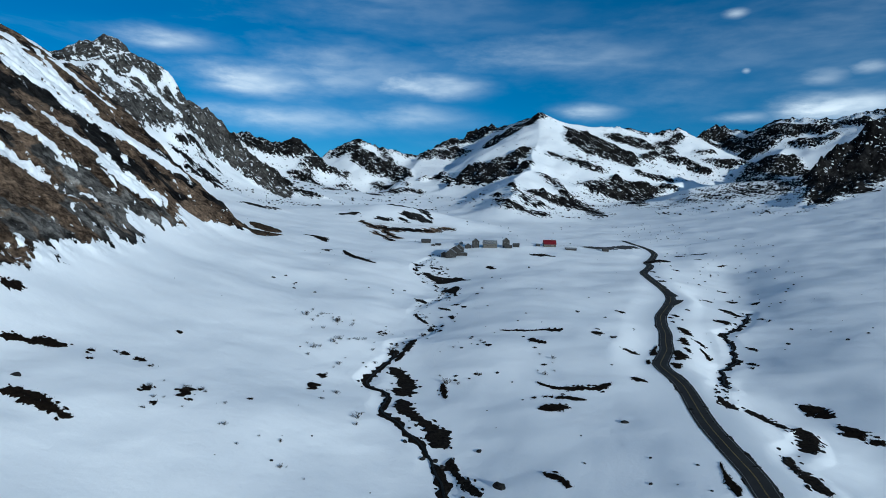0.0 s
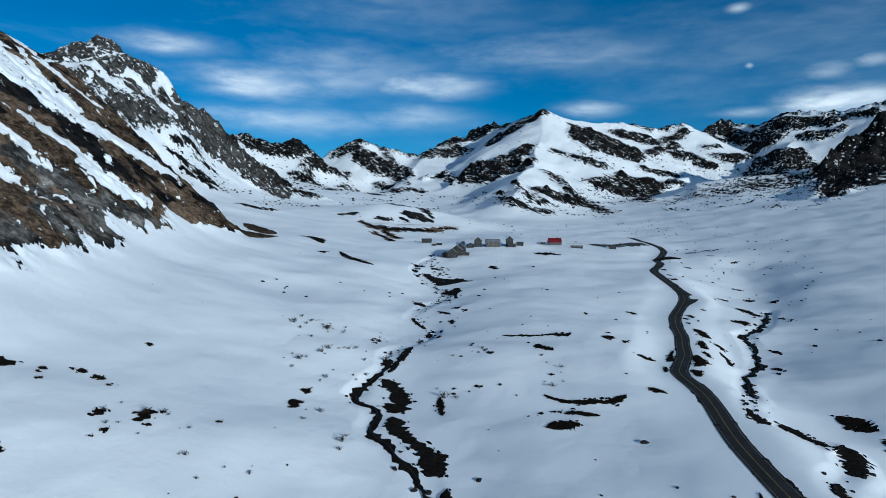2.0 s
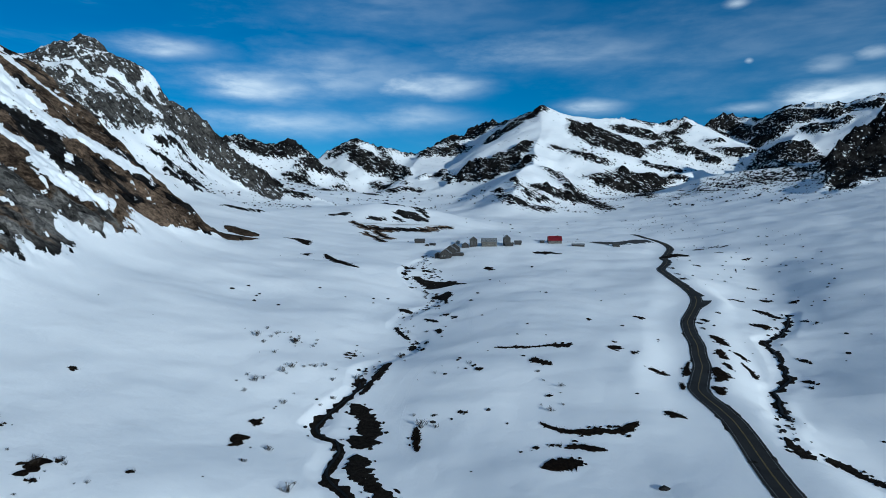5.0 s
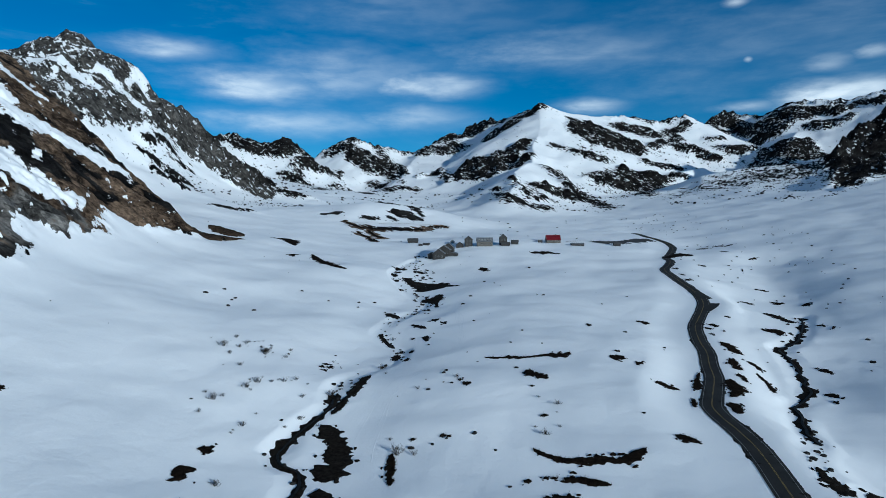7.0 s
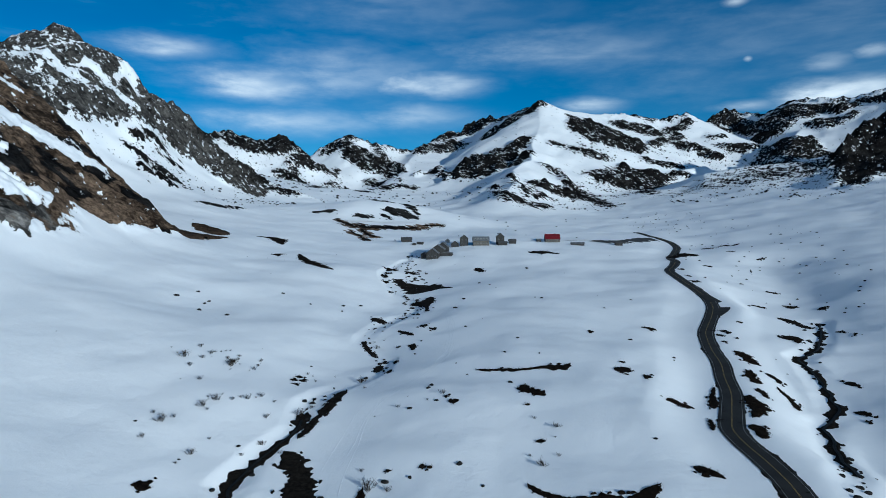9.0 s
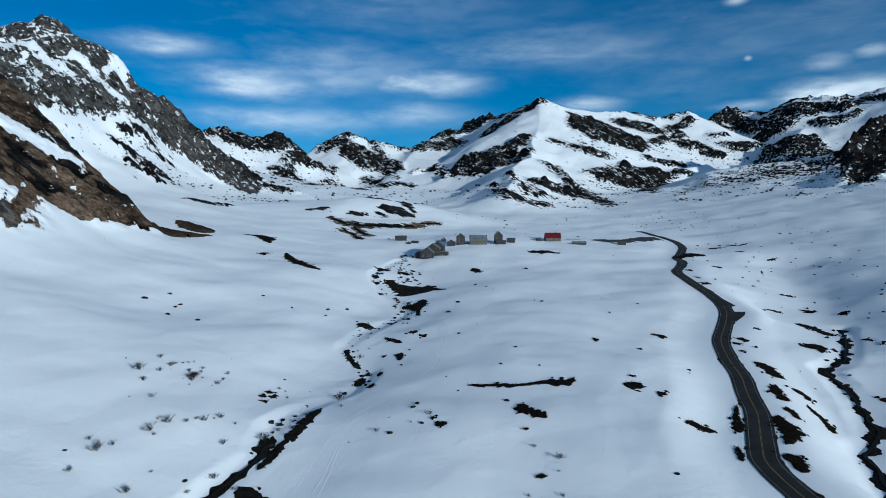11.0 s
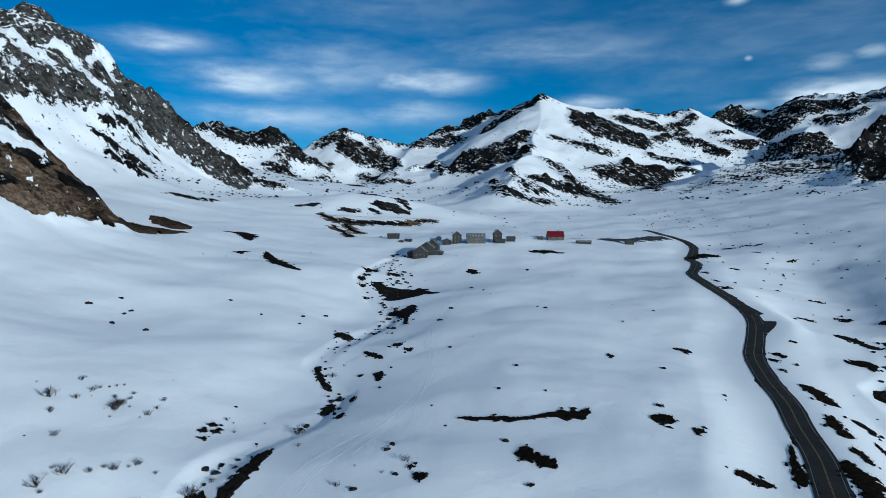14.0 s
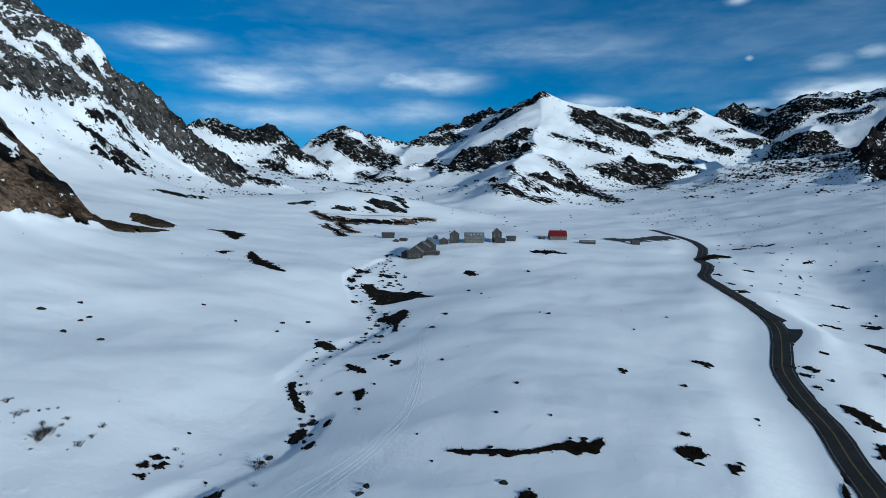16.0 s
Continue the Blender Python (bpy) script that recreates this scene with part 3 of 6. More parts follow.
def land(x, y, rough=True):
    """Height of the land, and how craggy it is there (0 valley floor, 1 mountain)."""
    yy = np.clip(y, -200, 1600)
    floor = -9 + 0.062 * yy + 2.2e-5 * np.maximum(yy - 450, 0) ** 2
    left = soft_max(-x - 10 - 0.02 * yy, 0.0, 26)
    floor = floor + 0.11 * left + 0.0006 * left ** 2 * np.clip(1.4 - yy / 700, 0.15, 1)
    right = soft_max(np.minimum(x - 260 - 0.10 * np.maximum(yy - 300, 0), 950), 0.0, 60)
    floor = floor + 0.115 * right + 0.00007 * right ** 2
    # the rise between the two brooks, the shelf of the mine, the knoll behind it, the right-hand brook's trough
    d, _, _ = nearest_on(x, y, [(90, 150, 0), (60, 300, 0), (80, 420, 0)])
    floor = floor + 4 * np.exp(-(d / 55) ** 2)
    floor = floor + 9 * np.exp(-((x - 70) / 110) ** 2 - ((y - 740) / 110) ** 2)
    floor = floor + 30 * np.exp(-((x + 70) / 120) ** 2 - ((y - 1010) / 110) ** 2)
    d, _, _ = nearest_on(x, y, [(150, 150, 0), (150, 300, 0), (215, 420, 0), (300, 620, 0)])
    floor = floor - 9 * np.exp(-(d / 38) ** 2)
    d, _, _ = nearest_on(x, y, [(0, 100, 0), (-20, 300, 0), (-10, 440, 0), (0, 600, 0)])
    floor = floor - 4 * np.exp(-(d / 32) ** 2)
    for cx, cy, dz in SWELLS:
        floor = floor + dz * np.exp(-((x - cx) ** 2 + (y - cy) ** 2) / 42**2)
    z, crag = floor, np.zeros_like(x)
    wx = x + 30 * fbm(x, y, 160, 3, 91)
    wy = y + 30 * fbm(x, y, 160, 3, 92)
    ax, ay = wx * 0.4 + x * 0.6, wy * 0.4 + y * 0.6
    # the mountain wall on the left, cut off by a descending edge
    wall = 70 + 0.78 * (-211 - x - 0.35 * (ax - x))
    wall = np.minimum(wall, 225 + 0.66 * (wall - 225))
    past = (x + 160 + 10 * fbm(x, y, 60, 2, 77)) * 0.466 + (y - 562) * 0.885
    wall = wall - 1.0 * np.maximum(past, 0)
    crag = np.maximum(crag, ramp(wall - z, -10, 25))
    z = soft_max(z, wall, 14)
    for name, line, fall_left, fall_right, k in CRESTS:
        d, h, side = beside(ax, ay, line)
        if rough and name in ("back_left", "back_mid", "peak_back", "ridge_right"):
            toothed = ramp(x, 560, 640) if name == "ridge_right" else 1.0
            h = h + toothed * (1 - ramp(d, 8, 70)) * 7 * (fbm(x + 0.5 * y, y, 46, 3, 44, 0.6, True) - 0.35)
        t = h - (fall_right + (fall_left - fall_right) * (0.5 + 0.5 * np.clip(side, -1, 1))) * d
        crag = np.maximum(crag, ramp(t - z, -10, 25))
        z = soft_max(z, t, k)
    if rough:
        far = ramp(y, 900, 1500)
        rocky = ramp(np.maximum(bands(x, y, FAR_ROCK), inside(x, y, CRAG_DARK)), -22, 16)
        dark = ramp(inside(x, y, CRAG_DARK), -25, 30)
        z = z + dark * 11 * (fbm(x + 0.4 * y, y, 75, 4, 38, 0.55, True) - 0.3)
        peak = ramp(np.maximum(inside(x, y, PEAK_ROCK), bands(x, y, BUTTRESS_BANDS)), -10, 14)
        rocky = np.maximum(rocky, peak)
        on_wall = ramp(inside(x, y, WALL_FOOT), -12, 10) * ramp(-y, -800, -640)
        z = z + crag * (0.15 + 0.85 * rocky) * (4 + 6 * far) * (fbm(x, y, 110, 5, 5, 0.5, True) - 0.3)
        z = z + crag * rocky * (6 + 4 * far) * fbm(0.8 * x + 0.6 * y, 0.5 * y - 0.4 * x, 45, 4, 8, 0.55)
        z = z + crag * rocky * (0.7 + 0.7 * far) * fbm(x - 0.3 * y, y, 14, 3, 18, 0.55, True)
        z = z + on_wall * (2.6 * (fbm(0.3 * x + 0.1 * y, y - 0.12 * x, 27, 4, 28, 0.55, True) - 0.3) + 1.3 * fbm(x, y, 13, 4, 29, 0.6, True))
        z = z + (1 - crag) * (2.0 * fbm(x, y, 80, 3, 3, 0.4) + 0.22 * fbm(x, y, 33, 3, 14) + 0.5 * fbm(x, y, 55, 2, 15) + 0.08 * fbm(x, y, 11, 2, 4))
    return z, crag


ROAD_LINE = flat_line(ROAD, 6, 0.0, level=True)
LAYBY_LINE = [(px, py, min(ROAD_LINE, key=lambda q: math.hypot(q[0] - px, q[1] - py))[2]) for px, py in ((171, 441), (179, 450), (184, 458.5), (185.5, 466), (185.2, 476), (185, 488))]
BROOK_LINE = flat_line(BROOK, 4, 0.9, 41, 0.5)
EAST_LINE = flat_line(BROOK_EAST, 4, 0.8, 45, 0.5)


def terrain(x, y, rough=True):
    z, crag = land(x, y, rough)
    z = cut(x, y, z, BROOK_LINE, 0.9, 6.0)
    z = cut(x, y, z, EAST_LINE, 1.0, 7.0)
    z = cut(x, y, z, LAYBY_LINE, 4.0, 14.0)
    z = cut(x, y, z, ROAD_LINE, 4.7, 22.0)
    return z, crag
# ---- terrain end ----


# ---- ground ----
def grid_mesh(name, v, rows, cols, wrap=False):
    """A mesh from rows x cols places, joined into quads."""
    i = np.arange(rows * cols).reshape(rows, cols)
    if wrap:
        i = np.hstack([i, i[:, :1]])
    q = np.stack([i[:-1, :-1], i[:-1, 1:], i[1:, 1:], i[1:, :-1]], -1).reshape(-1, 4)
    me = bpy.data.meshes.new(name)
    me.vertices.add(len(v))
    me.vertices.foreach_set("co", np.ascontiguousarray(v, dtype=np.float32).ravel())
    me.loops.add(q.size)
    me.loops.foreach_set("vertex_index", q.ravel().astype(np.int32))
    me.polygons.add(len(q))
    me.polygons.foreach_set("loop_start", np.arange(0, q.size, 4, dtype=np.int32))
    me.update(calc_edges=True)
    me.polygons.foreach_set("use_smooth", np.ones(len(q), dtype=bool))
    return me


def bare_field(x, y, z, crag, steep):
    """How much the land is blown free of snow: over 0.5 it is bare. The second value is 1 for brown heath, 0 for grey rock."""
    ragged = fbm(x, y, 26, 4, 61, 0.6)
    streak = fbm(x * 0.9 + y * 0.3, y * 0.35, 45, 4, 31, 0.6)
    facet = 0.5 * crag * np.clip(steep - 0.85, -0.5, 0.7)
    rock = (-0.32 + 0.45 * ramp(steep, 0.7, 1.4) + 0.25 * streak) * crag - 1.2 * (1 - crag)
    for name, line, _, _, _ in CRESTS:
        if name in ("back_left", "back_mid", "peak_back", "ridge_right"):
            d = nearest_on(x, y, line[3:] if name == "ridge_right" else line)[0]
            rock = np.maximum(rock, 1.1 - d / 42 + 0.6 * streak)
    rock = np.maximum(rock, np.clip(0.5 + inside(x, y, PEAK_ROCK) / 18 + 0.2 * streak, -1.2, 0.82) + facet)
    rock = np.minimum(rock, np.clip(0.5 - inside(x, y, PEAK_SNOW) / 25, -0.42, 1.3))
    rock = np.minimum(rock, np.clip(0.5 - inside(x, y, CIRQUE_SNOW) / 25, -0.38, 1.3))
    moraine = bands(x, y, MORAINE_BANDS) - 45 * (1 - ramp(x, 540, 860))
    rock = np.maximum(rock, np.where(moraine > -75, np.clip(0.32 + moraine / 160, -0.2, 0.66), -1.2))
    rock = np.maximum(rock, np.clip(0.68 + bands(x, y, FAR_ROCK) / 26, -1.2, 0.9) + facet)
    rock = np.maximum(rock, np.clip(0.54 + bands(x, y, BUTTRESS_BANDS) / 10, -1.2, 0.85) + facet)
    rock = np.maximum(rock, np.clip(0.5 + bands(x, y, KNOLL_ROCK + SPOIL) / 7, -1.2, 0.85))
    rock = np.maximum(rock, np.clip(0.5 + inside(x, y, CRAG_DARK) / 28, -1.2, 1.0))
    rock = np.minimum(rock, np.clip(0.55 - bands(x, y, PEAK_COULOIRS) / 7, -0.1, 1.3))
    slope = inside(x, y, WALL_FOOT)
    bare = np.maximum(rock, np.clip(0.5 + (slope + 7 * ragged) / 7, -1.2, 1.15))
    bare = np.minimum(bare, np.clip(0.45 - (bands(x, y, WALL_SNOW) - 4 * ramp(-x, 260, 340)) / 7 + 0.3 * ragged, -0.12, 1.3))
    bare = np.minimum(bare, np.clip(0.4 - bands(x, y, WALL_THREADS) / 3, -0.5, 1.3))
    on_wall = ramp(slope, -10, 5)
    return np.clip(bare, -1.2, 1.3), np.clip(np.maximum(ramp(bands(x, y, SPOIL), -8, 2), on_wall) * (0.72 + 1.3 * fbm(x, y, 60, 4, 64, 0.6) - 0.2 * ramp(z, 170, 240)), 0, 1)


def build_ground():
    r = [125.0]
    while r[-1] < 4700:
        r.append(r[-1] * (1.004 if r[-1] < 2900 else 1.012))
    r = np.array([0.0, 35, 70, 100] + r)
    dense = np.linspace(-41, 41, 980)
    rest = np.concatenate([np.linspace(-180, -41, 70)[:-1], dense, np.linspace(41, 180, 70)[1:-1]])
    rr, aa = np.meshgrid(r, np.radians(rest), indexing="ij")
    x, y = (rr * np.sin(aa)).ravel(), (rr * np.cos(aa)).ravel()
    z, crag = terrain(x, y)
    # behind the start the valley runs on between its sides
    rows, cols = rr.shape
    zz = z.reshape(rows, cols)
    dr = np.gradient(zz, axis=0) / np.maximum(np.gradient(rr, axis=0), 0.1)
    da = np.gradient(zz, axis=1) / np.maximum(np.gradient(aa, axis=1) * np.maximum(rr, 1), 0.05)
    steep = np.hypot(dr, da).ravel()
    bare, heath = bare_field(x, y, z, crag, steep)
    global GROUND_Z
    ring, turn = np.log(r[4:]), np.radians(rest)

    def GROUND_Z(px, py):
        """The sheet's height at places, between its corners."""
        i = np.interp(np.log(np.maximum(np.hypot(px, py), 126)), ring, np.arange(4, len(r)))
        k = np.interp(np.arctan2(px, py), turn, np.arange(len(turn)))
        i0, k0 = np.minimum(i.astype(int), rows - 2), np.minimum(k.astype(int), cols - 2)
        fi, fk = i - i0, k - k0
        return (zz[i0, k0] * (1 - fk) + zz[i0, k0 + 1] * fk) * (1 - fi) + (zz[i0 + 1, k0] * (1 - fk) + zz[i0 + 1, k0 + 1] * fk) * fi

    me = grid_mesh("ground", np.stack([x, y, z], 1), rows, cols, wrap=True)
    cliff = ramp(z, 56, 66) * ramp(-z, -128, -95) * ramp(-y, -500, -430) * ramp(-x, 170, 190) + 0.45 * ramp(inside(x, y, PEAK_ROCK), -30, 20)
    for name, values in (("bare", bare), ("heath", heath), ("pale", cliff)):
        me.attributes.new(name, "FLOAT", "POINT").data.foreach_set("value", values.astype(np.float32))
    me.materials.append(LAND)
    return tagged(new("ground", me), "snow-covered valley floor rising into rocky mountains", "ground", kind="structure")


ground = build_ground()


def ribbon(name, line, half, lift, mat, offset=0.0, crown=0.0):
    """A strip along a line of (x, y, z) corners."""
    p = np.array(line)
    t = np.gradient(p[:, :2], axis=0)
    t /= np.linalg.norm(t, axis=1)[:, None]
    nrm = np.stack([-t[:, 1], t[:, 0]], 1)
    across = np.array([-half, -half * 0.5, 0, half * 0.5, half]) + offset
    v = []
    for i in range(len(p)):
        for a in across:
            v.append((p[i, 0] + nrm[i, 0] * a, p[i, 1] + nrm[i, 1] * a, p[i, 2] + lift - crown * (a / max(abs(half), 0.1)) ** 2))
    me = grid_mesh(name, np.array(v), len(p), len(across))
    me.materials.append(mat)
    return me


def resample(line, step):
    """The same line with corners closer together."""
    p = smooth_line([q[:2] for q in line], step)
    z = nearest_on(p[:, 0].copy(), p[:, 1].copy(), line)[1]
    return [tuple(q) for q in np.column_stack([p, z]).tolist()]


road_fine = resample(ROAD_LINE, 2.0)
# ---- road ----
road = tagged(new("road", ribbon("road", road_fine, 3.9, 0.16, ASPHALT, crown=0.06)), "two-lane dark asphalt mountain road, wet and clear of snow", "road", kind="structure")


def ragged_strip(name, line, left, right, raggedness, lift, mat, seed, rests="ground"):
    """A strip with uneven rims along a line; left and right are its usual breadths."""
    p = np.array(resample(line, 0.6))
    t = np.gradient(p[:, :2], axis=0)
    t /= np.linalg.norm(t, axis=1)[:, None] + 1e-9
    nrm = np.stack([-t[:, 1], t[:, 0]], 1)
    k = np.arange(len(p)) * 0.6
    rims = []
    for side, breadth in enumerate((left, right)):
        f = 1 + raggedness * (1.9 * fbm(k, k * 0 + 2.3, 13, 2, seed + side) + 1.2 * fbm(k, k * 0 + 7.7, 4.5, 2, seed + 5 + side, 0.6))
        rims.append(np.clip(breadth * f, 0.12, 2.2 * breadth + 0.2))
    v = []
    for a in (1.0, 0.6, 0.0, -0.6, -1.0):
        q = p[:, :2] + nrm * (a * (rims[0] if a > 0 else rims[1]))[:, None]
        z = GROUND_Z(q[:, 0].copy(), q[:, 1].copy()) if rests == "ground" else p[:, 2]
        bumps = 0.25 * lift * np.random.default_rng(seed + int(a * 10) + 40).normal(0, 1, len(p))
        v.append(np.column_stack([q, z + (lift + bumps if abs(a) < 1 else -0.15)]))
    me = grid_mesh(name, np.stack(v, 1).reshape(-1, 3), len(p), 5)
    me.materials.append(mat)
    return me


def brook(name, line, half, left, right, seed, label):
    """Dark stony banks with the water in their midst."""
    bank = new("ground_" + name + "_bank", ragged_strip(name + "_bank", line, left, right, 0.7, 0.22, EARTH, seed))
    tagged(bank, "black wet earth and stones along the " + ("eastern " if "east" in name else "") + "brook", "brook bank", kind="structure")
    p = np.array(resample(line, 1.5))
    p[:, 2] = GROUND_Z(p[:, 0].copy(), p[:, 1].copy())
    return tagged(new(name, ribbon(name, p.tolist(), half, 0.34, WATER)), label, "brook", kind="structure")


brook("brook", [q for q in BROOK_LINE if q[1] < 297], 0.4, 2.0, 1.7, 81, "narrow dark meltwater brook winding through snow")
brook("brook_east", [q for q in EAST_LINE if q[1] > 262], 0.5, 2.0, 1.9, 91, "narrow dark meltwater brook beside the road")

# ---- things: helpers ----
def ground_at(x, y):
    """Height of the finished ground sheet at one place."""
    return float(GROUND_Z(np.array([x], float), np.array([y], float))[0])


def obj_from(name, verts, faces, mat, parent=None, label="", smooth=False):
    me = bpy.data.meshes.new(name)
    me.from_pydata([tuple(v) for v in verts], [], [tuple(f) for f in faces])
    me.update()
    for m in mat if isinstance(mat, (list, tuple)) else [mat]:
        me.materials.append(m)
    if smooth:
        me.polygons.foreach_set("use_smooth", np.ones(len(me.polygons), dtype=bool))
    ob = new(name, me)
    if parent is not None:
        ob.parent = parent
    if label:
        tagged(ob, label)
    return ob


def part(name, bm, mat, parent, label=""):
    """Links a bmesh as one mesh object under a thing."""
    me = bpy.data.meshes.new(name)
    bm.to_mesh(me)
    bm.free()
    me.materials.append(mat)
    ob = new(name, me)
    ob.parent = parent
    if label:
        tagged(ob, label)
    return ob


HEATH = simple_material("dry_heath", (0.0035, 0.0028, 0.0024), (0.016, 0.011, 0.0075), 0.7, 0.95, 0.8, 0.25, spec=0.03)
TURF = simple_material("brown_turf", (0.010, 0.0075, 0.0055), (0.055, 0.037, 0.025), 0.5, 0.95, 0.8, 0.3, spec=0.1)
GRASS = simple_material("dry_grass", (0.012, 0.009, 0.006), (0.045, 0.032, 0.02), 1.5, 0.9, 0.3, 0.05, spec=0.1)
BOULDER = simple_material("dark_granite", (0.006, 0.006, 0.0066), (0.032, 0.031, 0.03), 0.9, 0.9, 0.6, 0.1, spec=0.05)
TWIG = simple_material("willow_twigs", (0.016, 0.013, 0.011), (0.05, 0.04, 0.032), 2.0, 0.9, 0.2, 0.02, spec=0.1)
SNOW = simple_material("packed_snow", (0.78, 0.8, 0.83), (0.86, 0.87, 0.88), 0.3, 0.6, 0.4, 0.1)

# ---- road, its paint and verges ----
verge = new("road_verge", ragged_strip("road_verge", road_fine, 4.8, 5.1, 0.13, 0.1, EARTH, 71, "line"))
tagged(verge, "black wet earth verge along the road", "verge", kind="structure")
for name, off, half, mat, label in (("centre_line", -0.12, 0.05, YELLOW, "yellow centre line"), ("centre_line", 0.12, 0.05, YELLOW, "yellow centre line"), ("edge_line", -3.05, 0.05, WHITE, "worn white edge line"), ("edge_line", 3.05, 0.05, WHITE, "worn white edge line")):
    line = new(name, ribbon(name, road_fine, half, 0.172 - 0.06 * (off / 3.9) ** 2, mat, offset=off))
    line.parent = road
    tagged(line, label)
# widened lay-by on the outside of the bend
pull_in = resample(LAYBY_LINE, 2.0)
tagged(new("pavement_layby", ribbon("pavement_layby", pull_in, 3.6, 0.12, ASPHALT)), "widened asphalt lay-by at the bend", "lay-by", kind="structure")
# car park in front of the mine and the ploughed track beyond it
for name, points, half, label in (
    ("pavement_ledge", [(-122, 888), (-93, 889), (-68, 896), (-36, 905), (-3, 913), (21, 914)], 1.7, "dark bare ledge track along the knoll"),
    ("pavement_lane", [(148, 748), (168, 756), (186, 770), (200, 790)], 1.2, "narrow bare track across the snow"),
):
    line = resample([(p[0], p[1], ground_at(p[0], p[1])) for p in smooth_line(points, 5).tolist()], 2.0)
    tagged(new(name, ribbon(name, line, half, 0.35, GRAVEL)), label, "track", kind="structure")
yard = [(p[0], p[1], 0.0) for p in smooth_line([(184, 744), (200, 764), (222, 786), (246, 800), (262, 804)], 5).tolist()]
tagged(new("pavement_car_park", ragged_strip("pavement_car_park", yard, 13.0, 15.0, 0.35, 0.45, GRAVEL, 131)), "ploughed dark grey car park", "car park", kind="structure")
# ski tracks down from the houses
for k, off in enumerate((-2.4, -1.2, -0.3, 0.9, 2.2, 3.4)):
    way = smooth_line([(44, 640), (40, 582), (32, 491), (26, 454), (23, 429), (24, 394), (22, 360), (16, 338), (6, 318), (-1, 302), (-5, 284), (-8, 262), (-8, 250)], 1.5)
    far = np.arange(len(way)) * 1.5
    spread = 0.5 + 1.1 * ramp(far, 230, 420)
    way = way + np.stack([off * spread + 2.2 * fbm(far, far * 0 + 4.4 + k, 60, 3, 50 + k, 0.45), 0.4 * fbm(far, far * 0 + 8.1, 20, 2, 60 + k)], 1)
    way = way[40 + int(18 * ((k * 5) % 4)) : len(way) - int(14 * ((k * 3) % 4))]
    z = GROUND_Z(way[:, 0].copy(), way[:, 1].copy())
    ob = new("trail", ribbon("trail", np.column_stack([way, z]).tolist(), 0.14 + 0.04 * (k % 3), 0.04, SNOW, crown=0.05))
    tagged(ob, "faint ski track pressed into the snow", "ski track", kind="structure")


